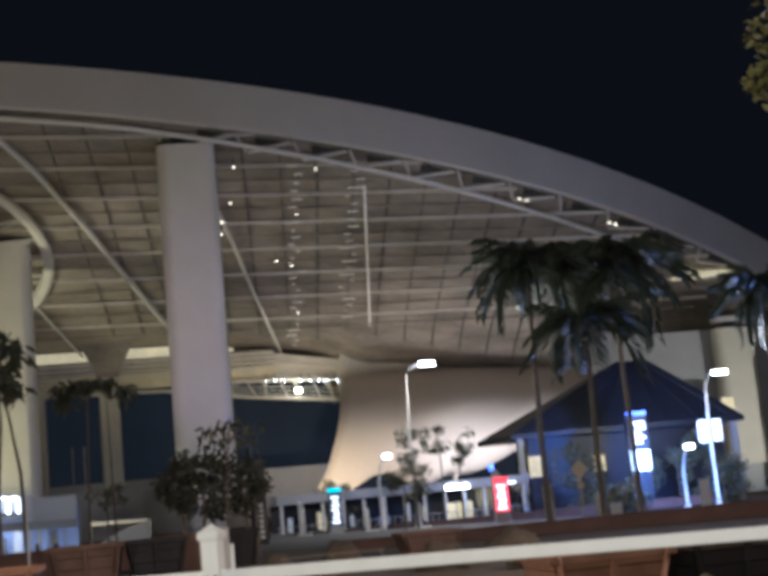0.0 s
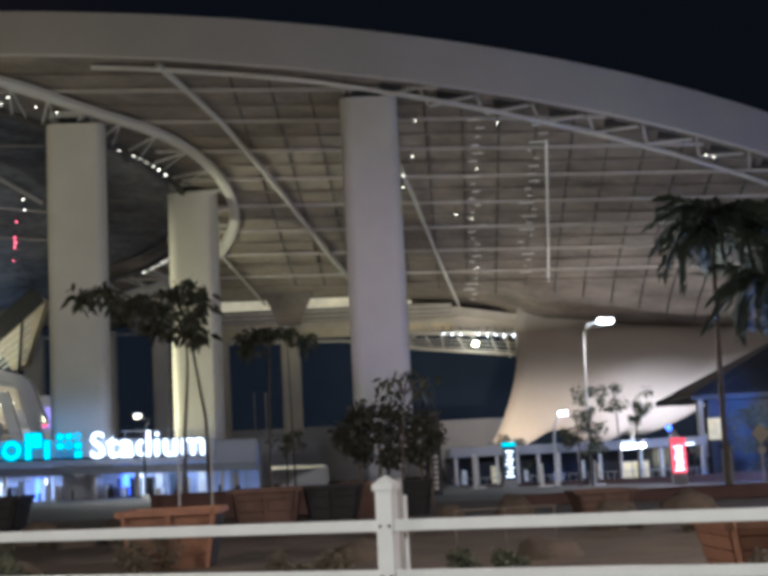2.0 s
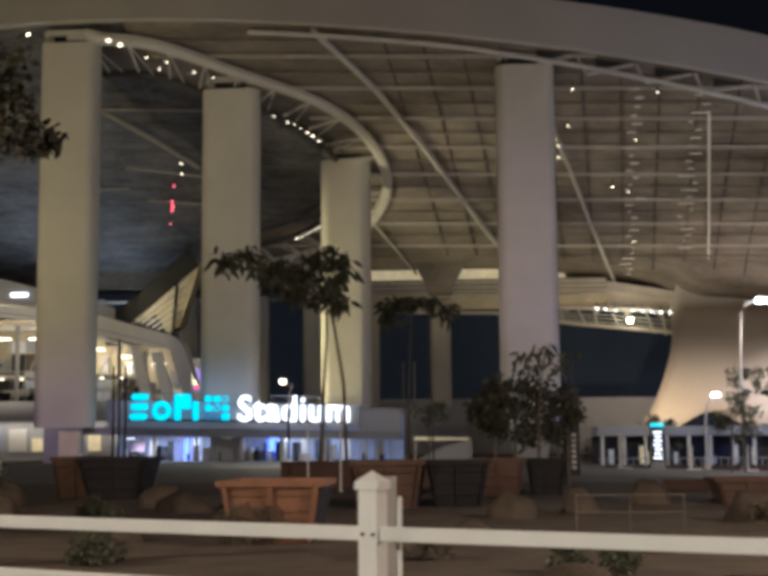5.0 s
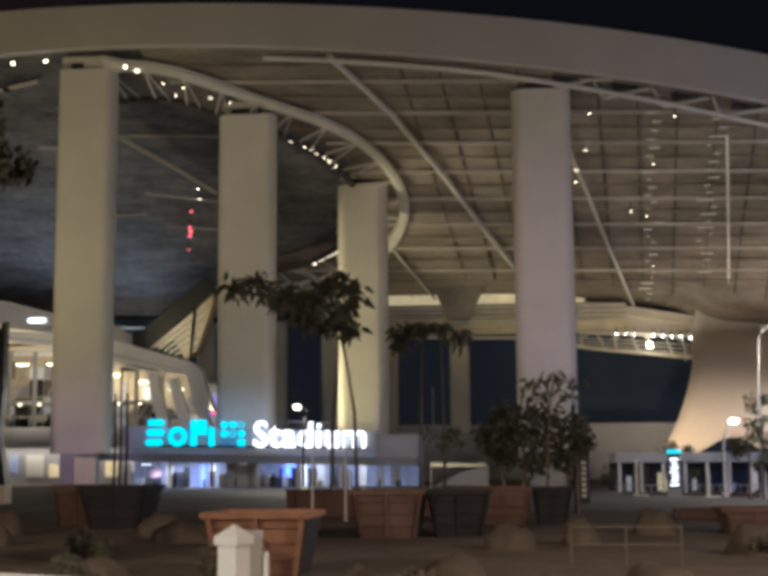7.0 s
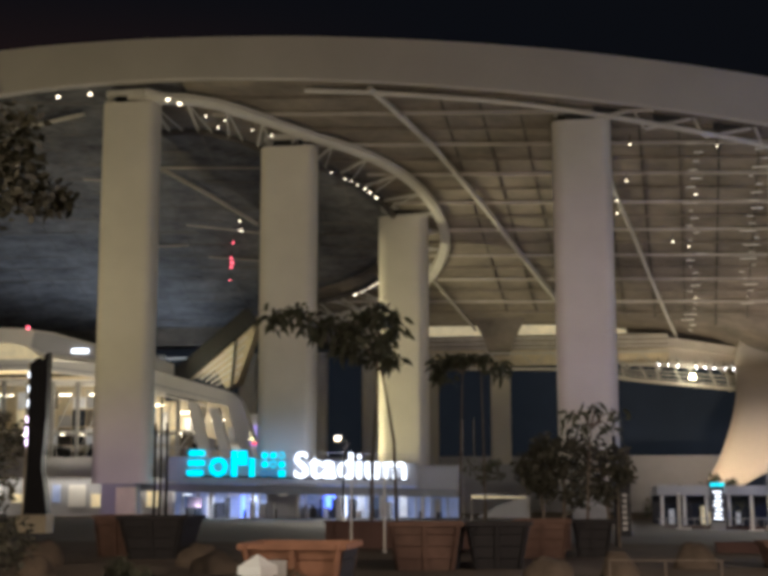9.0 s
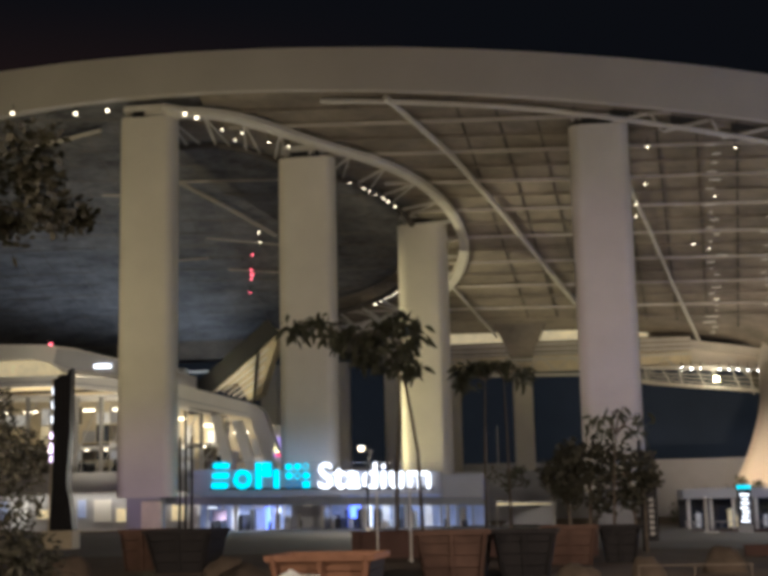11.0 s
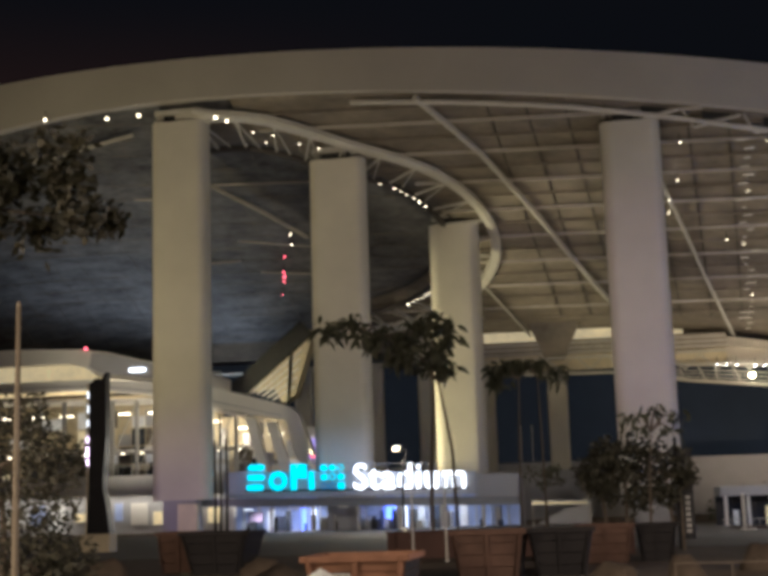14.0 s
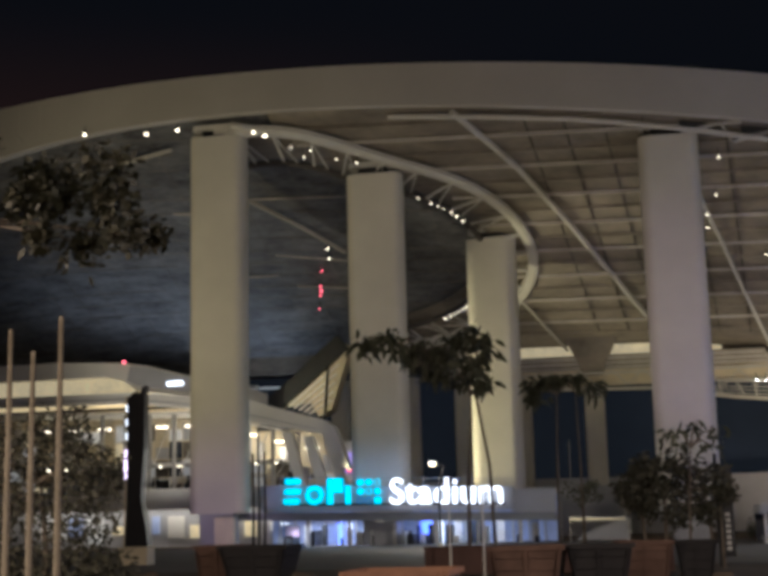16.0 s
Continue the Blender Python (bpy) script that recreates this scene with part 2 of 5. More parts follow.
def beam(bm, p, q, w, h):
    """A square bar from p to q, w wide and h high."""
    p, q = Vector(p), Vector(q)
    d = (q - p).normalized()
    a = d.cross(Vector((0, 0, 1)))
    a = a.normalized() if a.length > 1e-4 else Vector((1, 0, 0))
    b = a.cross(d)
    v = [bm.verts.new(o + a * sx * w / 2 + b * sz * h / 2) for o in (p, q) for sx, sz in ((-1, -1), (1, -1), (1, 1), (-1, 1))]
    for f in ((0, 1, 2, 3), (7, 6, 5, 4), (0, 4, 5, 1), (1, 5, 6, 2), (2, 6, 7, 3), (3, 7, 4, 0)):
        bm.faces.new([v[i] for i in f])
    return bm


def prism(bm, outline, axis, a, b):
    """An outline of 2D points pushed from a to b along an axis."""
    def at(u, v, w):
        return {"x": (w, u, v), "y": (u, w, v), "z": (u, v, w)}[axis]
    lo, hi = [bm.verts.new(at(u, v, a)) for u, v in outline], [bm.verts.new(at(u, v, b)) for u, v in outline]
    n = len(outline)
    bm.faces.new(lo)
    bm.faces.new(hi[::-1])
    for k in range(n):
        bm.faces.new((lo[k], hi[k], hi[(k + 1) % n], lo[(k + 1) % n]))
    bmesh.ops.recalc_face_normals(bm, faces=bm.faces[:])
    return bm


def rounded(x0, x1, y0, y1, r, n=5):
    out = []
    for cx, cy, a0 in ((x1 - r, y0 + r, -90), (x1 - r, y1 - r, 0), (x0 + r, y1 - r, 90), (x0 + r, y0 + r, 180)):
        out += [(cx + r * math.cos(radians(a0 + 90 * k / n)), cy + r * math.sin(radians(a0 + 90 * k / n))) for k in range(n + 1)]
    return out


# ---- the shape of the great canopy ----
def poly(c, x):
    r = 0.0
    for k in c:
        r = r * x + k
    return r


def edge_y(x):
    return 138 + 0.002 * (x + 10) ** 2


def edge_top(x):
    return poly((-5.367e-08, -4.8397e-06, -9.1662e-04, -0.120372, 49.7197), x)


def edge_low(x):
    return poly((-9.620e-08, -1.8794e-06, -7.8437e-04, -0.129478, 44.4039), x)


def rear_z(x):
    return 26.5 - 0.10 * max(0.0, x - 5)


def roof_z(x, y):
    u = (y - edge_y(x)) / (200 - edge_y(x))
    k = min(1.0, max(0.0, (x - 25) / 8))
    return edge_low(x) * (1 - u) + rear_z(x) * u - 4.4 * k * k * (3 - 2 * k) * max(0.0, u) ** 7


RING = (-39.5, 169.0)


def ring_r(a):
    return 27.4 + 0.9 * math.cos(a) - 2.5 * math.exp(-((math.degrees(a) + 60) / 20) ** 2)


def ring_at(deg, inset=0.0, drop=0.0):
    a = radians(deg)
    r = ring_r(a) - inset
    x, y = RING[0] + r * math.cos(a), RING[1] + r * math.sin(a)
    return Vector((x, y, roof_z(x, max(y, edge_y(x))) - drop))


# ---- ground ----
def ground_z(x, y):
    s = min(1, max(0, (y - 9.6) / 4.5))
    z = -0.9 * s * s * (3 - 2 * s)
    f = min(1, max(0, (y - 40) / 50))
    return z - min(1.3, 0.03 * max(0, x - 5)) * f


bm = nb()
xs = [-3000, -800, -300, -150] + [-100 + 5 * k for k in range(41)] + [150, 300, 800, 3000]
ys = [-3000, -500, -100, -30, -10, 0, 4, 8, 9.6, 10.5, 11.4, 12.3, 13.2, 14.1, 16, 20, 26, 34] + [40 + 6 * k for k in range(10)] + [110, 130, 160, 200, 260, 400, 900, 3500]
grid = [[bm.verts.new((x, y, ground_z(x, y) + (0.05 * noise.noise((x * .3, y * .3, 0)) if 9 < y < 90 else 0))) for x in xs] for y in ys]
for r0, r1 in zip(grid, grid[1:]):
    for k in range(len(xs) - 1):
        bm.faces.new((r0[k], r0[k + 1], r1[k + 1], r1[k]))
tagged(part("ground", bm, M["soil"], smooth=True), "bare brown soil falling gently towards the stadium", "ground", kind="structure")
bm = nb()
for (x0, x1, y0, y1) in ((-100, 100, 74, 146),):
    vs = [[bm.verts.new((x, y, ground_z(x, y) + 0.03)) for x in (-100, -60, -30, 0, 5, 20, 35, 48, 60, 100)] for y in (74, 80, 86, 92, 110, 128, 146)]
    for r0, r1 in zip(vs, vs[1:]):
        for k in range(9):
            bm.faces.new((r0[k], r0[k + 1], r1[k + 1], r1[k]))
tagged(part("pavement", bm, M["paving"]), "grey paved plaza in front of the stadium entrance", "pavement", kind="structure")
tagged(part("road", bx(-60, 60, -7.5, 5.2, -0.1, 0.02), M["asphalt"]), "dark asphalt path beside the white rail fence", "road", kind="structure")

# ---- canopy roof ----
canopy = thing("canopy_roof", (0, 138, 0), "vast swooping stadium canopy roof with pale panelled edge", "roof")
O = Vector((0, -138, 0))


def shifted(bm):
    bmesh.ops.translate(bm, verts=bm.verts[:], vec=O)
    return bm


X0, X1 = -110, 84
bm = nb()
rows = []
for k in range(98):
    x = X0 + (X1 - X0) * k / 97
    y, zt, zl = edge_y(x), edge_top(x), edge_low(x)
    prof = ((y + 0.0, zl), (y - 0.40, zl + 0.10), (y - 0.41, (zl + zt) / 2), (y - 0.40, zt - 0.10), (y + 0.1, zt + .05), (y + 6, zt + 0.3), (y + 5, zl + 1.2))
    rows.append([bm.verts.new((x, a, b)) for a, b in prof])
for r0, r1 in zip(rows, rows[1:]):
    for k in range(7):
        bm.faces.new((r0[k], r1[k], r1[(k + 1) % 7], r0[(k + 1) % 7]))
bm.faces.new(rows[0]); bm.faces.new(rows[-1])
bmesh.ops.recalc_face_normals(bm, faces=bm.faces[:])
part("edge_band", shifted(bm), M["fascia"], canopy, "pale perforated metal edge band")
# panel seams stand a little proud of the band
bm = nb()
for k in range(60):
    x = -108 + 3.2 * k
    if x < X1 - 1:
        y, zt, zl = edge_y(x), edge_top(x), edge_low(x)
        beam(bm, (x, y - 0.405, zl + 0.12), (x, y - 0.415, (zl + zt) / 2), 0.05, 0.03)
        beam(bm, (x, y - 0.415, (zl + zt) / 2), (x, y - 0.405, zt - 0.12), 0.05, 0.03)
part("seam", shifted(bm), M["fascia"], canopy)["kind"] = "stuff"


def sheet(name, keep, material, lift, label, step=2.2):
    bm = nb()
    vs = {}
    nx, ny = int((X1 - X0) / step), 34
    for i in range(nx + 1):
        x = X0 + (X1 - X0) * i / nx
        for j in range(ny + 1):
            y = edge_y(x) + 0.6 + (206 - edge_y(x)) * j / ny
            vs[i, j] = (x, y, roof_z(x, y) + lift + 0.25 * noise.noise((x * .11, y * .11, 3)))
    made = {}
    for i in range(nx):
        for j in range(ny):
            q = [(i, j), (i + 1, j), (i + 1, j + 1), (i, j + 1)]
            cx, cy = sum(vs[k][0] for k in q) / 4, sum(vs[k][1] for k in q) / 4
            if keep(cx, cy):
                f = []
                for k in q:
                    if k not in made:
                        made[k] = bm.verts.new(vs[k])
                    f.append(made[k])
                bm.faces.new(f)
    ob = part(name, shifted(bm), material, canopy, label, smooth=True)
    so = ob.modifiers.new("thickness", "SOLIDIFY")
    so.thickness = 0.12
    return ob


def inside(x, y):
    dx, dy = x - RING[0], y - RING[1]
    return math.hypot(dx, dy) < ring_r(math.atan2(dy, dx)) - 6.0 or x < RING[0]


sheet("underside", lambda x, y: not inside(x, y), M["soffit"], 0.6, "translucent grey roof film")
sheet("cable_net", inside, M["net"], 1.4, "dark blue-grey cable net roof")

# ribs across the underside, set along sightlines from the camera's eye height
def rib_y(x, sight_slope):
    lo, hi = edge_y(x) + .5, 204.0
    sight_slope *= 1 - 0.0007 * (x + 3)
    if roof_z(x, lo) - 1.6 < sight_slope * lo:
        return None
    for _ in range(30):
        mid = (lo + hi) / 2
        lo, hi = (mid, hi) if roof_z(x, mid) - 1.6 > sight_slope * mid else (lo, mid)
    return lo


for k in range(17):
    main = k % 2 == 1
    sight_slope = 0.3085 - 0.0134 * k + 0.00017 * k * k
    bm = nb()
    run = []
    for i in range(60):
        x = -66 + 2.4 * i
        y = rib_y(x, sight_slope)
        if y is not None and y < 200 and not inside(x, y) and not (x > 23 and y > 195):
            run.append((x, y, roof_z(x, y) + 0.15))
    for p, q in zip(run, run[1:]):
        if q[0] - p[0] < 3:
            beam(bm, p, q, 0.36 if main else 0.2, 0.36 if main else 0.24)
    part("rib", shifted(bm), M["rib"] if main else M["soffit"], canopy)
for k in range(18):
    bm = nb()
    x = -10 + 4.3 * k
    run = [(x + 0.10 * (y - 140), y, roof_z(x + 0.10 * (y - 140), y) + 0.35) for y in range(int(edge_y(x)) + 2, 200, 6)]
    run = [p for p in run if not inside(p[0], p[1]) and not (p[0] > 23 and p[1] > 195)]
    for a, b in zip(run, run[1:]):
        beam(bm, a, b, 0.22 if k % 2 else 0.14, 0.24)
    part("purlin", shifted(bm), M["joist"], canopy)
# cables of the net
bm = nb()
for k in range(26):
    x = -112 + 4 * k
    run = [(x, y, roof_z(x, y) + 1.0) for y in range(144, 204, 5)]
    for a, b in zip(run, run[1:]):
        if inside(a[0], a[1]) and inside(b[0], b[1]):
            beam(bm, a, b, 0.04, 0.05)
for k in range(20):
    y = 146 + 3 * k
    run = [(x, y, roof_z(x, y) + 0.95) for x in range(-110, -10, 4)]
    for a, b in zip(run, run[1:]):
        if inside(a[0], a[1]) and inside(b[0], b[1]) and noise.noise((a[0] * .13, y * .4, 7)) > -.05:
            beam(bm, a, b, 0.08, 0.08)
part("net_cables", shifted(bm), M["soffit"], canopy, "fine grid of pale cables")["kind"] = "stuff"

# ring beam
bm = nb()
rows = []
for k in range(64):
    d = -112 + 198 * k / 63
    p, q = ring_at(d, 0.0, 0.1), ring_at(d, 1.3, 0.2)
    rows.append([bm.verts.new(v) for v in (p + Vector((0, 0, 0)), p + Vector((0, 0, -0.55)), p * 0.7 + q * 0.3 + Vector((0, 0, -0.75)), q + Vector((0, 0, -0.5)), q + Vector((0, 0, 0.4)))])
for r0, r1 in zip(rows, rows[1:]):
    for k in range(5):
        bm.faces.new((r0[k], r1[k], r1[(k + 1) % 5], r0[(k + 1) % 5]))
bm.faces.new(rows[0]); bm.faces.new(rows[-1])
bmesh.ops.recalc_face_normals(bm, faces=bm.faces[:])
part("ring_beam", shifted(bm), M["steel"], canopy, "curved white ring beam", smooth=False)
bm = nb()
run = [ring_at(-112 + 198 * k / 63, 6.6, 0.5) for k in range(64)]
tube(bm, run, 0.42, 8)
part("inner_ring_pipe", shifted(bm), M["joist"], canopy)
bm = nb()
rows = [[bm.verts.new(v) for v in (ring_at(-112 + 198 * k / 63, 3.4, -.5), ring_at(-112 + 198 * k / 63, 7.6, -.75), ring_at(-112 + 198 * k / 63, 7.6, -.95), ring_at(-112 + 198 * k / 63, 3.4, -.7))] for k in range(64)]
for r0, r1 in zip(rows, rows[1:]):
    for k in range(4):
        bm.faces.new((r0[k], r1[k], r1[(k + 1) % 4], r0[(k + 1) % 4]))
bmesh.ops.recalc_face_normals(bm, faces=bm.faces[:])
part("ring_soffit", shifted(bm), M["soffit"], canopy, "brown-grey soffit inside the ring beam")
for k in range(18):
    d = -100 + 10 * k
    bm = nb()
    beam(bm, ring_at(d, 1.2, 0.4), ring_at(d, 6.6, 0.5), 0.22, 0.3)
    beam(bm, ring_at(d, 1.2, 0.4), ring_at(d + 5, 6.6, 0.5), 0.14, 0.18)
    part("ring_strut", shifted(bm), M["steel"], canopy)

# long struts and the edge chord under the roof
for name, pts, r in (
        ("long_strut", ((-17.6, 138.5), (-14.9, 143), (-11.5, 149.2), (-6.7, 161.2), (-3.0, 172), (0.6, 182.8), (4.5, 194)), 0.36),
        ("long_strut", ((8.2, 150), (9.7, 157.2), (11.9, 165.5), (15.6, 180.8), (20.3, 199)), 0.26),
        ("long_strut", ((-16, 178), (-14.3, 183.8), (-9.6, 199)), 0.2),
        ("edge_chord", [(-20 + 5 * k, edge_y(-20 + 5 * k) + 1.2 + min(4.5, max(0, 0.075 * (5 * k - 18)))) for k in range(-1, 19)], 0.3),
        ("edge_chord", ((-53, 146), (-60, 148.3), (-68, 150.5)), 0.25),
        ("edge_chord", ((-44, 141.4), (-36, 143.6), (-28, 147.6)), 0.42)):
    bm = nb()
    tube(bm, [(x, y, roof_z(x, y) - 0.35) for x, y in pts], r, 8)
    part(name, shifted(bm), M["steel"], canopy)
for pts, r in ((((-46.8, 157.4), (-41.5, 163.5), (-37.1, 169.5)), .28), (((-46.4, 157.2), (-34, 156.6)), .16), (((-58, 160), (-50, 160.4)), .16), (((-47, 170), (-36, 172)), .12), (((-46, 178), (-38, 179)), .12), (((-60, 176), (-48, 175)), .14)):
    bm = nb()
    tube(bm, [(x, y, roof_z(x, y) + .3) for x, y in pts], r, 8)
    part("net_strut", shifted(bm), M["rib"], canopy, "slim grey strut below the net")
bm = nb()
tube(bm, [(26.4, 147.8, 38.0), (28, 158, 35.2), (33.4, 193.2, 25.2)], 0.17, 6)
part("hanging_cable", shifted(bm), M["white"], canopy, "bright steel cable")
# folded white fins between edge band and chord
for k in range(11):
    x = 6.1 + 6.4 * k
    bm = nb()
    beam(bm, (x, edge_y(x) + 3.8, roof_z(x, edge_y(x) + 3.8) - .25), (x + 4.6, edge_y(x + 4.6) + .9, roof_z(x + 4.6, edge_y(x + 4.6) + .9) - .05), .75, .14)
    part("fin", shifted(bm), M["steel"], canopy)
    bm = nb()
    beam(bm, (x + 4.9, edge_y(x) + .9, roof_z(x + 4.9, edge_y(x + 4.9) + .9) - .05), (x + 6.2, edge_y(x + 6.2) + 3.6, roof_z(x + 6.2, edge_y(x + 6.2) + 3.6) - .25), .3, .14)
    part("fin", shifted(bm), M["rib"], canopy)
    bm = nb()
    v = [bm.verts.new((p, q, roof_z(p, q) - .12)) for p, q in ((x + .6, edge_y(x) + 1.0), (x + 3.6, edge_y(x + 3.6) + 1.0), (x + .8, edge_y(x) + 2.6))]
    w = [bm.verts.new(u.co + Vector((0, 0, .1))) for u in v]
    bm.faces.new(v); bm.faces.new(w[::-1])
    for i in range(3):
        bm.faces.new((v[i], w[i], w[(i + 1) % 3], v[(i + 1) % 3]))
    part("infill", shifted(bm), M["dark"], canopy, "dark triangular infill")

# ---- blade columns ----


def blade_column(name, x0, x1, y, depth, z0, z1, foot, label):
    t = thing(name, ((x0 + x1) / 2, y + depth / 2, foot), label, "column", "canopy columns")
    w = (x1 - x0) / 2
    h = depth / 2
    part("shaft", prism(nb(), rounded(-w, w, -h, h, min(w, h) * .8, 9), "z", z0 - foot, z1 - foot), M["concrete"], t, smooth=False)
    part("base", bx(-w * .62, w * .55, -h * .7, h * .7, 0, z0 - foot + 0.05, bevel=.08), M["wall"], t, "darker set-back base")
    part("bearing", bx(-w * .55, w * .45, -h * .6, h * .6, z1 - foot - 0.02, z1 - foot + 0.9, bevel=.05), M["dark"], t, "black bearing")
    part("collar", prism(nb(), rounded(-w * .9, w * .9, -h * .9, h * .9, min(w, h) * .5, 5), "z", z1 - foot + 0.9, z1 - foot + 1.5), M["steel"], t)
    return t


G = -0.9
blade_column("blade_column", -49.5, -42.8, 142.2, 3.0, 3.0, 46.7, G, "tall cream concrete blade column beside the entrance sign")
blade_column("blade_column", -32.3, -25.5, 149.2, 3.0, 2.4, 42.7, G, "tall shaded concrete blade column behind the entrance")
blade_column("blade_column", -20.2, -13.8, 165.0, 3.2, 3.0, 37.3, G, "concrete blade column with one warmly lit flank")
blade_column("blade_column", 2.25, 8.7, 141.2, 3.0, 2.6, 42.3, G, "tall blade column washed in violet light")
blade_column("blade_column", 74.0, 79.4, 160.0, 3.0, 1.5, 19.5, -2.1, "short pale column under the low roof corner")
blade_column("blade_column", -26.8, -24.2, 196.0, 2.4, 2.0, 27.8, G, "slim concrete column in the rear gallery")

# ---- rear gallery closing the canopy ----
gallery = thing("rear_gallery", (0, 198, G), "pale rear gallery with lit clerestory and open dark bays", "building")
GO = Vector((0, -198, -G))


def gpart(name, bm, material, label=""):
    bmesh.ops.translate(bm, verts=bm.verts[:], vec=GO)
    return part(name, bm, material, gallery, label)


gpart("lower_wall", bx(-60, 27, 199, 200.5, G, 7.4, bevel=.05), M["wall"])
gpart("edge_beam", bx(-30, 19, 197.4, 199.6, 23.2, 25.4, bevel=.08), M["rib"], "lit cream edge beam")
gpart("clerestory", bx(-24, 13, 199.4, 199.9, 25.4, 27.6), M["l_glaze"], "long strip of warm lit glass")
gpart("head_wall", bx(-60, 19, 199.9, 201, 25.0, 31.5), M["soffit"])
for z in (23.75, 24.45, 25.2):
    gpart("beam_joint", bx(-30, 19, 197.34, 197.4, z, z + .12), M["joist"])
bm = nb()
beam(bm, (18.9, 198.6, 24.2), (33, 198.6, 21.9), 1.0, 1.3)
gpart("edge_beam", bm, M["rib"])
gpart("end_panel", prism(nb(), [(13, 20.7), (31, 19.9), (33, 22.0), (19, 23.8), (13, 23.8)], "y", 198.8, 199.1), M["skirt"], "pale infill panel behind the lamp row")
bm = nb()
tube(bm, [(8, 197.1, 21.0), (18, 197.1, 20.75), (29.4, 197.1, 19.9)], .17, 8)
gpart("lamp_rail", bm, M["steel"], "pale rail carrying the lamp row")
for k in range(8):
    x = 9.5 + 2.5 * k
    lo = 20.2 - .15 * max(0, x - 2)
    bm = nb()
    beam(bm, (x, 197.15, 20.9 - .03 * (x - 9)), (x + (.5 if k % 2 else 1.3), 197.15, lo - .1), .2, .2)
    gpart("truss_web", bm, M["steel"])
for k in range(3):
    bm = nb()
    tube(bm, [(8, 197.3 + .1 * k, 20.2 - .35 * k), (19, 197.3 + .1 * k, 19.6 - .55 * k), (29, 197.3 + .1 * k, 18.6 - .62 * k)], .09, 6)
    gpart("truss_bar", bm, M["steel"])
gpart("truss_backing", bx(-22, 19, 198.0, 198.3, 20.9, 23.2), M["gold"], "pale panel behind the truss")
gpart("fascia_rail", bx(-60, 19, 197.0, 197.3, 22.5, 22.8), M["steel"])
for x in (-60, -45, -34, -16.9, -6.0):
    gpart("pier", prism(nb(), rounded(x - 1.5, x + 1.5, 198.4, 200.4, .5, 3), "z", G, 23.4), M["concrete"])
for k in range(11):
    x = -17 + 4.6 * k
    bm = nb()
    beam(bm, (x, 197.4, 23.0 - 0.06 * max(0, x)), (x + 2.3, 197.4, 20.8 - 0.06 * max(0, x)), 0.22, 0.22)
    beam(bm, (x + 2.3, 197.4, 20.8 - 0.06 * max(0, x)), (x + 4.6, 197.4, 23.0 - 0.06 * max(0, x)), 0.16, 0.16)
    gpart("truss_web", bm, M["steel"])
bm = nb()
tube(bm, [(-18, 197.2, 20.6), (2, 197.2, 20.2), (14, 197.2, 18.4), (31, 197.2, 16.6)], 0.26, 8)
gpart("truss_chord", bm, M["steel"])
for k in range(4):
    gpart("louvre", bx(-24, 13 - 2.5 * k, 199.0 - .4 * k, 199.35 - .4 * k, 27.9 + .55 * k, 28.1 + .55 * k), M["rib"])
bm = nb()
v = [[bm.verts.new((-6 + sx * w, 197.6 + sy * d, z)) for sx, sy in ((-1, -1), (1, -1), (1, 1), (-1, 1))] for w, d, z in ((1.5, .5, 22.4), (2.2, .6, 24.6), (4.6, .9, 29.4))]
for a, b in zip(v, v[1:]):
    for i in range(4):
        bm.faces.new((a[i], a[(i + 1) % 4], b[(i + 1) % 4], b[i]))
bm.faces.new(v[0][::-1]); bm.faces.new(v[-1])
gpart("capital", bm, M["soffit"], "dark flared pier head")
gpart("mullion", bx(-11.9, -11.75, 199.2, 199.5, 7.4, 13), M["metal"])
gpart("mullion", bx(-10.2, -10.05, 199.2, 199.5, 7.4, 13), M["metal"])
# board with its own emission, standing in for hazy night sky
tagged(part("backdrop", bx(-90, 60, 214, 214.5, G, 26), M["haze"]), "dim blue board glowing in place of night haze beyond the bays", "backdrop", kind="structure")
# bowl wall low between columns
gpart("upstand", bx(-36, -2, 188.6, 189.4, G, 6.0, bevel=.06), M["wall"])

# ---- roof skirt coming down to the ground ----
skirt = thing("roof_skirt", (40, 176, -1.5), "curved roof skirt sweeping to the ground, amber lit", "roof")
bm = nb()
rows = []
for i in range(25):
    v = i / 24
    z = 3.6 + 16.9 * v
    left = 21.5 + 6.6 * v ** 0.8
    right = 44 + 30 * v ** 0.8
    rows.append([bm.verts.new((left + (right - left) * j / 24, 176 + 6 * (j / 24) ** 2 + 20 * v ** 3, z - 1.1 * math.sin(j * .5) * (1 - v) * (j < 18))) for j in range(25)])
for z in (22.2, 25.0):
    rows.append([bm.verts.new((q.co.x + .3 * (z - 20.5), max(q.co.y, 196) + .4, z)) for q in rows[24]])
for r0, r1 in zip(rows, rows[1:]):
    for j in range(24):
        bm.faces.new((r0[j], r0[j + 1], r1[j + 1], r1[j]))
bmesh.ops.translate(bm, verts=bm.verts[:], vec=(-40, -176, 1.5))
ob = part("skin", bm, M["skirt"], skirt, smooth=True)
ob.modifiers.new("thickness", "SOLIDIFY").thickness = 0.4
for k in range(3):
    bm = nb()
    tube(bm, [(22.6 + 9 * k - 40, 0.6 + k, 0), (23.2 + 9 * k - 40, 0.8 + k, 5.4)], .35, 10)
    part("skirt_prop", bm, M["steel"], skirt)

# ---- entrance building and sign ----
ent = thing("entrance_building", (-28, 147, G), "low grey entrance building under the illuminated stadium sign", "building")
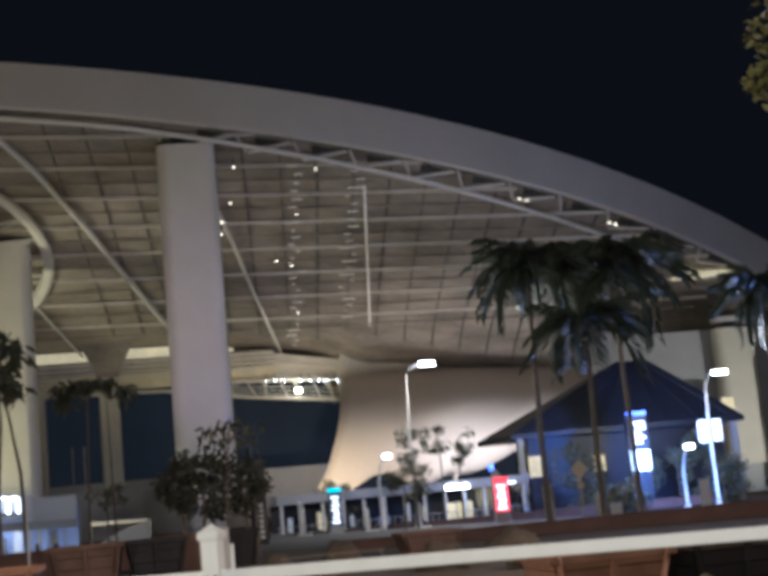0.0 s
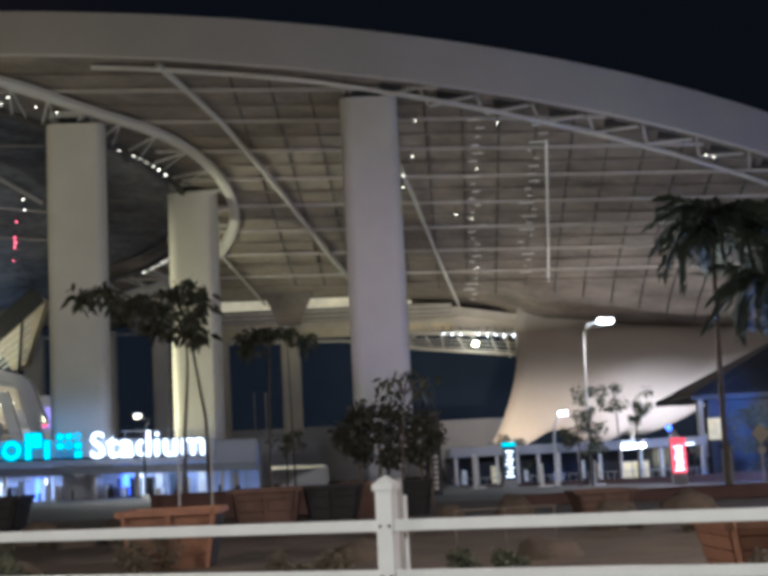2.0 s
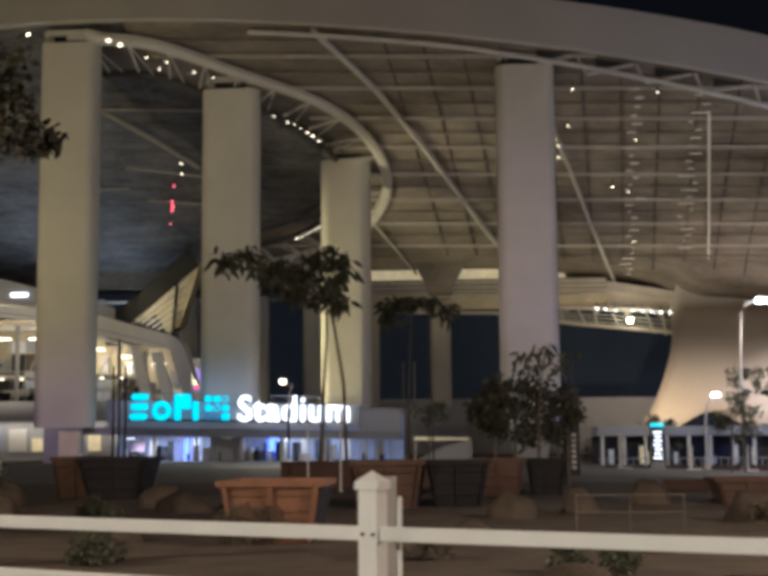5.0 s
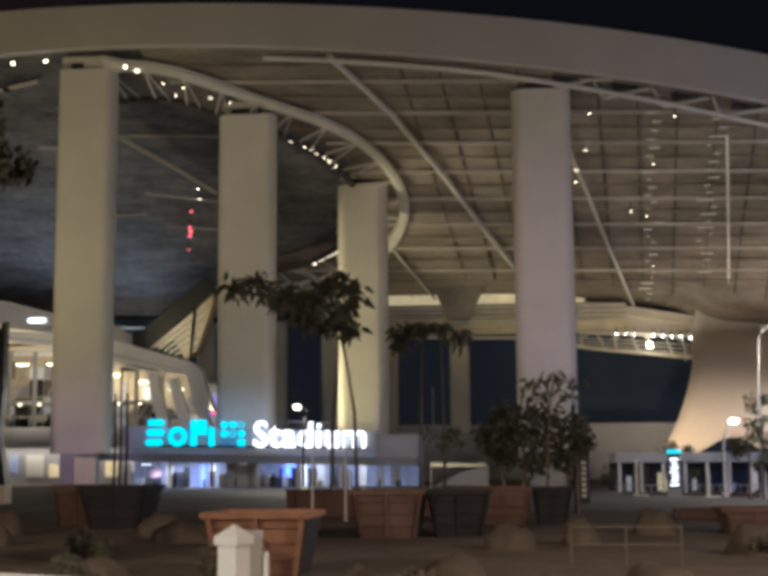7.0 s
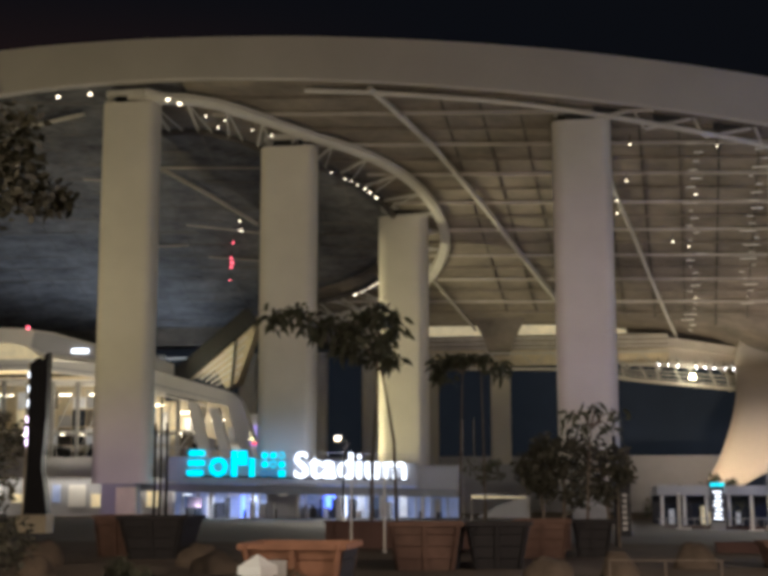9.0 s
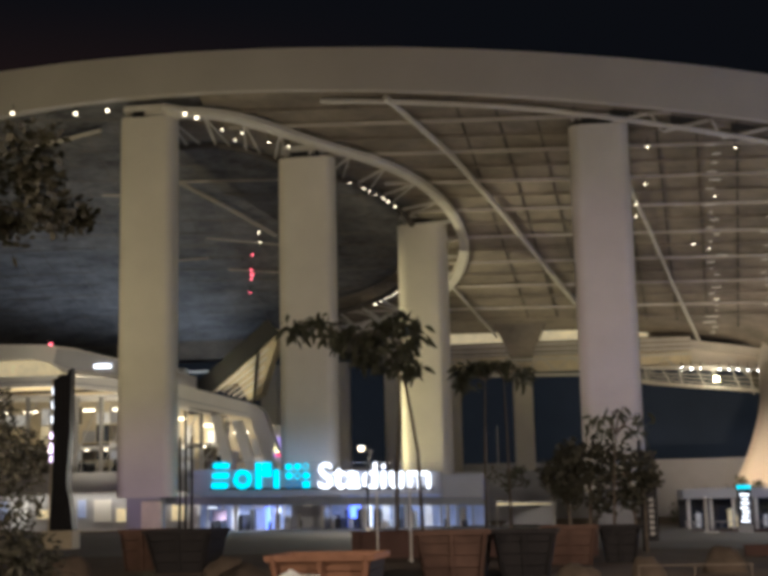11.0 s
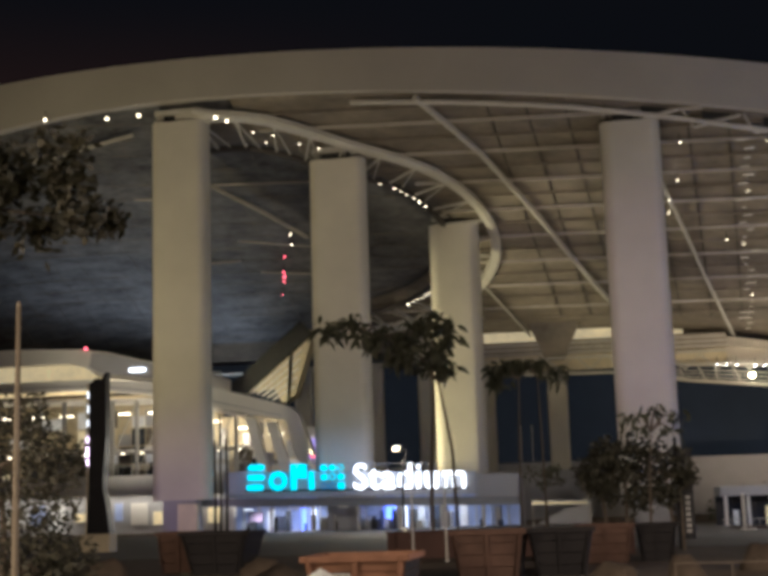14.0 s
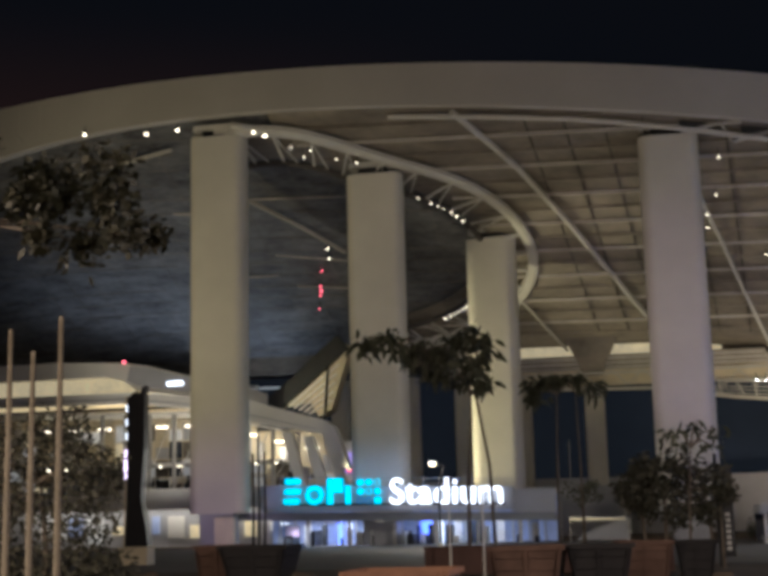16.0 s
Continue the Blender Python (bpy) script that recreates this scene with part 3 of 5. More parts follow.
EO = Vector((28, -147, -G))


def epart(name, bm, material, label="", parent=None):
    bmesh.ops.translate(bm, verts=bm.verts[:], vec=EO)
    return part(name, bm, material, parent or ent, label)


epart("fascia", prism(nb(), [(-42.4, 3.1), (-13.4, 2.7), (-13.4, 5.2), (-42.4, 6.1)], "y", 147, 147.7), M["wall"], "grey fascia wall")
epart("roof", bx(-42.4, -13.4, 147.7, 160, 4.6, 5.0), M["wall"])
epart("canopy", prism(nb(), [(-44.6, 2.2), (-8.6, 1.4), (-8.8, 2.3), (-44.2, 3.1)], "y", 144.6, 147.2), M["awning"], "blue-grey sloping entrance canopy")
epart("side_wall", bx(-13.4, -8.8, 147.4, 148, 2.2, 4.9, bevel=.04), M["wall"])
epart("end_block", bx(-46.0, -43.7, 141.2, 141.9, G, 2.6, bevel=.06), M["gold"], "cream lit end block")
epart("rear_glazing", bx(-43, -9, 154, 154.2, G, 4.4), M["l_glazeb"], "blue-lit glazed rear wall")
for k in range(19):
    x = -42 + 1.85 * k
    epart("mullion", bx(x - .07, x + .07, 153.6, 154, G, 3.6), M["steel"])
for k, x in enumerate((-41, -36.4, -31.6, -26.5, -21.8, -17.2, -12.6)):
    epart("post", bx(x - .16, x + .16, 145.2, 145.52, G, 2.0, bevel=.02), M["steel"])
for k, (x, w, key) in enumerate(((-38.5, .9, "l_glazew"), (-34.6, .35, "l_blue"), (-33.4, .5, "l_white"), (-24.2, 1.1, "l_blue"), (-22.6, .5, "l_white"), (-20.6, .9, "l_glazew"), (-15.6, .8, "l_glazew"))):
    epart("lit_door", bx(x - w / 2, x + w / 2, 153.2, 153.5, G + .1, 1.6), M[key], "lit entrance door panel")
for x in (-40.3, -29.8, -18.4):
    epart("door_leaf", bx(x - .9, x + .9, 152.8, 152.95, G + .05, 1.5), M["glass"])

for k in range(16):
    x = -42 + 1.85 * k
    epart("rail_post", bx(x - .03, x + .03, 147.6, 147.66, 6.0 - .031 * (x + 42.4), 7.0 - .031 * (x + 42.4)), M["metal"])
bm = nb()
beam(bm, (-42.2, 147.63, 7.0), (-13.6, 147.63, 6.1), .07, .07)
epart("roof_rail", bm, M["metal"])

sign = thing("stadium_sign", (-28, 146.6, 3.6), "illuminated cyan and white sign standing over the entrance", "sign")


def slab(name, outline, material, label=""):
    bm = prism(nb(), outline, "y", 146.55, 146.95)
    bmesh.ops.translate(bm, verts=bm.verts[:], vec=(28, -146.6, -3.6))
    return part(name, bm, material, sign, label)


def base_z(x):
    return 3.86 - 0.019 * (x + 39.6)


# plain cyan shapes and a grid mark, then the word
zz = base_z
for lo, hi, x0, x1 in ((0, .72, -39.6, -37.7), (1.12, 1.84, -39.5, -37.55), (2.24, 2.95, -39.4, -37.5)):
    slab("cyan_block", [(a, b + zz(-38.4)) for a, b in rounded(x0, x1, lo, hi, .3, 4)], M["l_cyan"])
bm = nb()
tube(bm, [(-35.95 + 28 + .82 * math.cos(k * math.tau / 24), .05, zz(-36) - 3.6 + 1.06 + .82 * math.sin(k * math.tau / 24)) for k in range(25)], .29, 8, False)
part("cyan_ring", bm, M["l_cyan"], sign)
slab("cyan_block", [(a, b + zz(-34)) for a, b in rounded(-34.45, -33.8, 0, 2.95, .1, 2)], M["l_cyan"])
slab("cyan_block", [(a, b + zz(-33)) for a, b in rounded(-33.65, -32.65, 1.3, 2.95, .1, 2)], M["l_cyan"])
slab("cyan_block", [(a, b + zz(-32)) for a, b in rounded(-32.35, -31.75, 0, 2.15, .1, 2)], M["l_cyan"])
for r in range(3):
    for c in range(3):
        x, z = -30.6 + .98 * c, zz(-30) + .42 + 1.02 * r
        if (r, c) in ((2, 2), (1, 1), (0, 0), (0, 1)):
            bm = nb()
            tube(bm, [(x + 28 + .33 * math.cos(k * math.tau / 16), .05, z - 3.6 + .33 * math.sin(k * math.tau / 16)) for k in range(17)], .075, 6, False)
            part("grid_ring", bm, M["l_cyan"] if r else M["l_cyandim"], sign)
        else:
            rad = .12 if (r, c) == (0, 2) else .37
            slab("grid_tile", rounded(x - .39, x + .39, z - .39, z + .39, rad, 4), M["l_cyan"])
cu = bpy.data.curves.new("word", "FONT")
cu.body, cu.size, cu.extrude, cu.offset = "Stadium", 4.1, 0.18, 0.032
cu.space_character = 1.07
tmp = bpy.data.objects.new("word_tmp", cu)
scene.collection.objects.link(tmp)
me = bpy.data.meshes.new_from_object(tmp.evaluated_get(bpy.context.evaluated_depsgraph_get()))
bpy.data.objects.remove(tmp)
xs_ = [v.co.x for v in me.vertices]
wd = max(xs_) - min(xs_)
sx = 12.6 / wd
me.transform(Matrix.Diagonal((sx, 1, 1, 1)) @ Matrix.Translation((-min(xs_), 0, 0)))
me.materials.clear()
me.materials.append(M["l_white"])
ob = again("word", me, sign, pose(-27.2 + 28, 146.7 - 146.6, zz(-27) - 3.6 + 0.02, 90, 1.1, 0), "lit white word reading Stadium")
bm = nb()
beam(bm, (-39.8 + 28, .35, zz(-39.8) - 3.6), (-14.3 + 28, .35, zz(-14.3) - 3.6), .2, .2)
part("sign_rail", bm, M["dark"], sign)

# ---- white concourse building beside the bowl ----
con = thing("concourse_building", (-58, 166, G), "white multi-storey concourse building glowing with warm light", "building")
CO = Vector((58, -166, -G))


def cpart(name, bm, material, label="", smooth=False):
    bmesh.ops.translate(bm, verts=bm.verts[:], vec=CO)
    return part(name, bm, material, con, label, smooth=smooth)


cpart("upper_hood", prism(nb(), [(-100, 21.4), (-69, 21.6), (-66.5, 21.0), (-64.5, 19.6), (-57, 18.6), (-50, 17.6), (-50, 19.6), (-57, 21.2), (-63, 22.8), (-67, 23.4), (-76, 23.8), (-100, 23.6)], "y", 164, 176), M["white"], "curved white upper hood")
# recess emits by itself in place of lamplight falling into it
cpart("hood_recess", bx(-100, -64.8, 165.2, 175, 18.4, 21.5), M["l_glaze"], "recess block given its own warm glow")
cpart("led_ribbon", prism(nb(), [(-65.8, 20.9), (-64.2, 20.1), (-50.3, 18.1), (-50.3, 19.4), (-57, 21.0), (-63, 22.6), (-65.4, 22.9)], "y", 163.86, 163.99), M["wall"], "grey curved display ribbon")
cpart("floor_edge", prism(nb(), [(-100, 19.4), (-65, 19.2), (-57, 18.5), (-49, 17.6), (-38.6, 14.6), (-37.4, 13.6), (-35.6, 8.4), (-37.0, 8.4), (-39.2, 12.9), (-49, 14.9), (-57, 16.8), (-65, 17.9), (-100, 18.2)], "y", 163.2, 165.4), M["white"], "broad white floor edge beam with sloping end")
cpart("edge_groove", prism(nb(), [(-100, 18.55), (-65, 18.3), (-57, 17.3), (-49, 15.7), (-39.6, 13.4), (-39.6, 13.5), (-49, 15.85), (-57, 17.45), (-65, 18.45), (-100, 18.7)], "y", 163.12, 163.19), M["wall"])
cpart("ceiling_slab", prism(nb(), [(-100, 17.4), (-57, 16.4), (-45, 13.6), (-45, 13.9), (-57, 16.7), (-100, 17.7)], "y", 165.5, 174.8), M["white"])
cpart("floor_edge", bx(-100, -44.5, 164.2, 166, 4.0, 6.6, bevel=.06), M["white"])
cpart("rear_wall", bx(-100, -51, 175, 175.3, G, 18.0), M["gold"], "cream rear wall")
cpart("rear_wall", bx(-51, -40, 175, 175.3, G, 14.4), M["gold"], "cream rear wall")
cpart("rear_block", bx(-40, -31.5, 175, 176, 5, 12.6, bevel=.05), M["white"])
for k in range(13):
    x = -84 + 3.4 * k
    cpart("pier", bx(x - .22, x + .22, 166.4, 167, 6.6, 16.8 - max(0, .26 * (x + 58)), bevel=.04), M["metal"])
for k in range(10):
    x = -80 + 4.2 * k
    cpart("ceiling_lamp", bx(x - .9, x + .9, 170, 170.5, 15.0 - max(0, .24 * (x + 57)), 15.15 - max(0, .24 * (x + 57))), M["l_warm"], "warm strip lamp")
for k in range(22):
    x = -84 + 2.0 * k
    cpart("baluster", bx(x - .05, x + .05, 164.4, 164.5, 6.6, 7.8), M["steel"])
cpart("handrail", bx(-100, -44.5, 164.4, 164.52, 7.75, 7.87), M["steel"])
for x, z in ((-44.7, 13.4), (-41.9, 12.7), (-39.2, 12.0)):
    cpart("raking_strut", prism(nb(), [(x, z), (x + 1.3, z), (x + 3.5, 5.2), (x + 2.2, 5.2)], "y", 164.2, 165.2), M["white"])
cpart("lower_wall", bx(-100, -44.5, 168, 169, G, 4.0), M["wall"])
rw = random.Random(3)
x = -82.0
while x < -46:
    w = rw.uniform(.5, 2.4)
    cpart("lower_window", bx(x, x + w, 167.7, 168, rw.choice((-.6, .2, .8)), rw.choice((1.9, 2.6, 3.1))), M[rw.choice(("l_glaze", "l_glazew", "glass", "l_glazeb", "white"))], "lit lower window")
    x += w + rw.uniform(.2, 1.6)
cpart("red_beacon", bx(-66.4, -66.1, 163.7, 164, 23.3, 23.6), M["l_red"], "small red lamp")
cpart("lit_panel", prism(nb(), rounded(-60.2, -57.9, 20.0, 20.55, .2, 3), "y", 163.7, 163.85), M["l_white"], "small bright white panel sign")

cpart("violet_screen", prism(nb(), [(-38.9, 8.3), (-37.5, 8.3), (-37.3, 11.0), (-38.7, 11.0)], "y", 174.6, 174.9), M["l_violet"], "dim violet screen")
cpart("red_light", bx(-38.5, -37.9, 174.4, 174.58, 8.4, 9.3), M["l_redscreen"], "small red light panel")

# ribbed stair flight beside the bowl
stair = thing("raking_stair", (-44, 178, 0), "cream ribbed raking stair lit gold from below", "stair")
bm = prism(nb(), [(-50.3, 17.6), (-39.7, 26.6), (-38.5, 26.0), (-41.4, 17.2), (-43.2, 16.2), (-44.6, 18.8)], "y", 178, 181)
bmesh.ops.translate(bm, verts=bm.verts[:], vec=(44, -178, 0))
part("soffit", bm, M["gold"], stair)
for k in range(7):
    bm = nb()
    beam(bm, (-49.0 + .75 * k + 44, -.2, 18.4 - .28 * k), (-39.6 - .28 * k + 44, -.2, 26.0 - 1.25 * k), .3, .26)
    part("rib", bm, M["white"], stair)
bm = nb()
beam(bm, (-51.4 + 44, -.5, 16.6), (-39.4 + 44, -.5, 26.6), .5, 2.5)
part("stringer", bm, M["dark"], stair, "broad dark grey stringer")
bm = nb()
tube(bm, [(-42.3 + 44, -.6, G), (-42.3 + 44, -.6, 15), (-41.6 + 44, -.6, 24)], .18, 8)
part("post", bm, M["dark"], stair)

# ---- floodlights hung on the ring ----


def floodlight(name, p, size, label, group, lens="l_warm"):
    t = thing(name, p, label, "lamp", group)
    size *= .72
    hs = part("housing", bx(-size * .6, size * .6, -.05, size * .7, -size * .5, size * .5, bevel=size * .1), M["metal"], t)
    part("lens", bx(-size * .5, size * .5, -.12, -.04, -size * .4, size * .4), M[lens], hs, "glowing lens")
    bm = nb()
    tube(bm, [(0, size * .3, size * .4), (0, size * .3, size * .5 + 1.0)], .05, 6)
    part("hanger", bm, M["dark"], t)
    return t


rnd = random.Random(4)
for d in (-60, -43, -38, -35.5, -33, -30, -27.5, -24, 34, 36.5, 39, 41.5, 44, 46.5, 49, 52):
    p = ring_at(d, 6.4, 0.9)
    floodlight("floodlight", p, rnd.uniform(.16, .34), "small warm floodlight hung from the ring beam", "ring floodlights")
for x, y in ((-37.6, 144.4), (-35.4, 145.0), (-32.6, 146.6), (-30.4, 147.4), (-36.6, 146.4)):
    floodlight("floodlight", (x, y, roof_z(x, y) - 1.1), .22, "small warm floodlight under the chord between two columns", "ring floodlights")
for x, y in ((-62.4, 142.0), (-54.7, 142.2), (-50.6, 141.6), (-41.4, 142.0), (-40.2, 142.6)):
    floodlight("floodlight", (x, y, roof_z(x, y) - 0.9), .45, "warm floodlight near the head of a column", "ring floodlights")
for k, (x, y) in enumerate(((-39.0, 167.5), (-39.4, 170), (-41.2, 173), (-42.4, 177), (-42.6, 178.2), (-43.0, 179.4), (-44.1, 183))):
    floodlight("marker_light", (x, y, roof_z(x, y) - 0.4), (.28, .25, .34, .40, .55, .40, .28)[k], "small red marker light under the net roof", "marker lights", "l_red" if k > 1 else "l_warm")
for x, y in ((10.9, 144.8), (10.9, 153), (10, 157.8), (10.1, 160.8), (17.3, 167.2), (20.2, 143.8), (44.6, 145.8), (45.6, 146), (56.4, 148), (57.2, 148.2), (76, 152.5)):
    floodlight("floodlight", (x, y, roof_z(x, y) - 1.0), .24, "small floodlight under the canopy film", "canopy floodlights")
# strip lamps in two columns under the ribs
for x0, n in ((18.2, 28), (25.0, 22)):
    for k in range(n):
        y = 144.5 + 1.9 * k
        x = x0 + 0.085 * (y - 145)
        w = rnd.choice((.15, .3, .5, .8)) * rnd.uniform(.8, 1.2)
        t = thing("strip_lamp", (x + rnd.uniform(-.9, .9), y, roof_z(x, y) - .45), "thin strip lamp fixed below a canopy rib", "lamp", "strip lamps")
        sb = part("body", bx(-w - .1, w + .1, 0, .2, 0, .14), M["steel"], t)
        part("tube", bx(-w, w, -.04, 0, .03, .09), M["l_dim"] if rnd.random() < .93 or w > .35 else M["l_warm"], sb)
# row of bright lamps at the truss
for k in range(9):
    if k == 3:
        continue
    floodlight("gallery_lamp", (17.4 + 1.34 * k, 196.6, 20.55 - .10 * k), .26, "small white lamp in a row on the gallery truss", "gallery lamps", "l_cool")
t = floodlight("gallery_floodlight", (22.2, 196.4, 18.7), 1.0, "large dazzling floodlight on the gallery truss", "gallery lamps", "l_star")
point("gallery_floodlight_beam", (22.2, 195.2, 18.9), 260, (1, .86, .58), .4)

# ---- street lamps ----


def street_lamp(x, y, z, arm, label, head=1.7, lens="l_cool", pole="metal"):
    g = ground_z(x, y)
    t = thing("street_lamp", (x, y, g), label, "street lamp", "street lamps")
    h = z - g
    bm = nb()
    tube(bm, [(-arm, 0, 0), (-arm - .05, 0, h * .6), (-arm + .1, 0, h - 1.2), (-arm + .55, 0, h - .35), (-.6, 0, h)], [.16, .13, .11, .09, .07], 10)
    part("pole", bm, M[pole], t, "slim pole with curved neck", smooth=True)
    hd = part("head", bx(-head / 2, head / 2, -.3, .3, h + .02, h + .24, bevel=.05), M["metal"], t)
    part("lens", bx(-head / 2 + .08, head / 2 - .08, -.36, .26, h - .26, h + 0.04, bevel=.06), M[lens], hd, "dazzling white lens")
    part("base", prism(nb(), [(-arm + .3 * math.cos(k * math.tau / 10), .3 * math.sin(k * math.tau / 10)) for k in range(10)], "z", 0, .5), M["concrete"], t)
    return t


street_lamp(24.3, 113, 13.0, 2.1, "street lamp with bright white head over the plaza", 1.5)
t = street_lamp(51.9, 113, 10.2, 1.6, "street lamp with bright white head and two pale banners", 1.5)
for bx0 in (-2.75, -1.35):
    part("banner", bx(bx0, bx0 + .85, -.03, .03, 6.0, 8.0), M["white"], t, "pale cloth banner")
street_lamp(20.5, 116, 5.2, .9, "low lamp with a pale lit head", .8)
street_lamp(49.3, 116, 3.7, .8, "low lamp with a pale lit head", 1.0)
street_lamp(-19.2, 128, 7.2, -.6, "low warm lamp near the entrance", .7, "l_amber", "black")
point("street_lamp_light", (-19.2, 125.0, 6.6), 1800, CREAM, .3)
point("street_lamp_light", (24.3, 107.5, 12.0), 3000, CREAM, .5)
point("street_lamp_light", (51.9, 107.5, 9.2), 3000, CREAM, .5)

# ---- lit information pylons ----


def pylon(x, y, w, z0, z1, cap, body, bars, label):
    g = ground_z(x, y)
    t = thing("sign_pylon", (x, y, g), label, "sign", "sign pylons")
    bd = part("body", bx(-w / 2, w / 2, 0, .5, 0, z1 - g, bevel=.03), M["wall"], t)
    part("screen", bx(-w / 2 + .04, w / 2 - .04, -.06, -.005, z0 - g, z1 - g - .35), M[body], bd, "lit screen")
    part("cap_light", bx(-w / 2, w / 2, -.07, -.005, z1 - g - .3, z1 - g), M[cap], bd, "coloured light bar")
    n = 7
    for k in range(n):
        z = z0 - g + .2 + (z1 - z0 - .7) * k / n
        part("text_bar", bx(-w * .32 + .08 * (k % 3), w * .30 - .1 * (k % 2), -.10, -.062, z, z + .16), M["l_white"] if body != "l_screen" else M["black"], bd)
    return t


pylon(14.9, 112, 1.15, -0.5, 2.65, "l_cyan", "glass", 7, "slim pylon with white lines under a cyan bar")
pylon(28.6, 108, 1.3, -0.6, 2.3, "l_redscreen", "l_redscreen", 7, "red lit pylon with white lines")
t = thing("sign_pylon", (45.2, 118, ground_z(45.2, 118)), "tall pale pylon with dazzling white screen and lit marks", "sign", "sign pylons")
bd = part("body", bx(-1.0, 1.0, 0, .5, 0, 9.6, bevel=.05), M["navy"], t)
part("screen", bx(-.95, .95, -.10, -.005, 3.9, 5.75, bevel=.02), M["l_screen"], bd, "dazzling white screen")
for k, (xa, xb) in enumerate(((-.75, .35), (-.3, .7), (-.6, .25), (-.15, .8), (-.5, .75))):
    part("text_bar", bx(xa, xb, -.08, -.005, 6.4 + .45 * k, 6.68 + .45 * k), M["l_white"], bd)
part("cap_light", bx(-1.0, 1.0, -.06, -.005, 9.15, 9.45), M["l_blue"], bd, "blue light bar")
t = thing("beacon_lamp", (28.2, 109, 3.0), "small blue beacon lamp on a pole", "lamp")
part("globe", prism(nb(), [(.22 * math.cos(k * math.tau / 10), .22 * math.sin(k * math.tau / 10)) for k in range(10)], "z", 0, .4), M["l_blue"], t)
bm = nb()
tube(bm, [(0, 0, ground_z(28.2, 109) - 3.0), (0, 0, 0)], .06, 6)
part("pole", bm, M["metal"], t)
# blue point added well ahead of the pylon to tint pavilion and palms
point("screen_light", (46.6, 110.5, 3.6), 5500, BLUE, .8)

# ---- far side: long low pavilion of shops ----
shop = thing("shop_pavilion", (22, 126, -1.6), "long low shop pavilion with flat grey roof and lit windows", "building")
part("roof", bx(-11, 14, -1.2, 6, 3.2, 4.1, bevel=.06), M["wall"], shop)
part("rear_wall", bx(-11, 14, 5.4, 5.8, 0, 3.2), M["glass"], shop, "dark glazed rear wall")
for k in range(13):
    x = -10.5 + 2 * k
    part("column", bx(x - .14, x + .14, -.8, -.5, 0, 3.2, bevel=.03), M["white"], shop)
for x, w, z, key in ((-9.4, .5, 1.9, "l_glazew"), (-6.4, .9, 2.2, "l_glaze"), (-3.1, .4, 1.6, "l_glazew"), (-.2, 1.2, 1.2, "l_glazeb"), (2.6, .5, 2.3, "l_glazew"), (4.4, .3, 2.0, "l_glaze")):
    part("window", bx(x, x + w, 5.2, 5.38, .5, z), M[key], shop, "lit shop window")
for k in range(40):
    x = -10.8 + .62 * k
    part("baluster", bx(x - .03, x + .03, -1.05, -1.0, 0, 1.1), M["metal"], shop)
part("handrail", bx(-11, 14, -1.08, -.98, 1.08, 1.16), M["metal"], shop)
part("bright_window", bx(5.8, 8.3, -.3, -.1, .1, 2.0), M["l_glaze"], shop, "bright cream lit shop window")
part("window_bar", bx(6.6, 6.72, -.36, -.3, .1, 2.0), M["metal"], shop)
part("sign_bar", bx(5.6, 7.8, -1.4, -1.25, 3.3, 3.6), M["l_cool"], shop, "white lit strip")
part("sign_bar", bx(10.2, 12.6, -1.4, -1.25, 3.3, 3.5), M["l_white"], shop, "white lit strip")
part("kerb_wall", bx(-11, 30, -9, -8.4, -.3, .6, bevel=.04), M["brown"], shop, "low red-brown wall")

# dark roofed pavilion
pav = thing("pavilion", (48, 132, -2.1), "dark hip-roofed pavilion catching blue light", "building")
bm = nb()
v = [bm.verts.new(p) for p in ((-13, -6, 8.6), (12, -6, 8.6), (12, 8, 8.6), (-13, 8, 8.6), (1, 0, 15.6), (4.5, 0, 15.6), (-13, -6, 8.1), (12, -6, 8.1), (12, 8, 8.1), (-13, 8, 8.1))]
for f in ((0, 1, 5, 4), (1, 2, 5), (2, 3, 4, 5), (3, 0, 4), (0, 6, 7, 1), (1, 7, 8, 2), (2, 8, 9, 3), (3, 9, 6, 0), (6, 9, 8, 7)):
    bm.faces.new([v[i] for i in f])
bmesh.ops.recalc_face_normals(bm, faces=bm.faces[:])
part("roof", bm, M["navy"], pav, "dark seamed hip roof")
for k in range(7):
    bm = nb()
    x = -11 + 3.6 * k
    beam(bm, (x, -6.02, 8.65), (1.2 + (x + 11) * .12, -.4, 15.3), .1, .12)
    part("seam", bm, M["navy"], pav)
part("wall", bx(-11, 10, -4.6, -4, 0, 8.2), M["navy"], pav)
for x in (-12, 11):
    part("column", bx(x - .3, x + .3, -5.6, -5, 0, 8.2, bevel=.05), M["wall"], pav)
for x, w, h in ((-11.4, 1.6, 2.1), (-4.6, 1.2, 1.6)):
    part("lit_window", bx(x, x + w, -5.7, -5.62, 4.2, 4.2 + h), M["l_glaze"], pav)
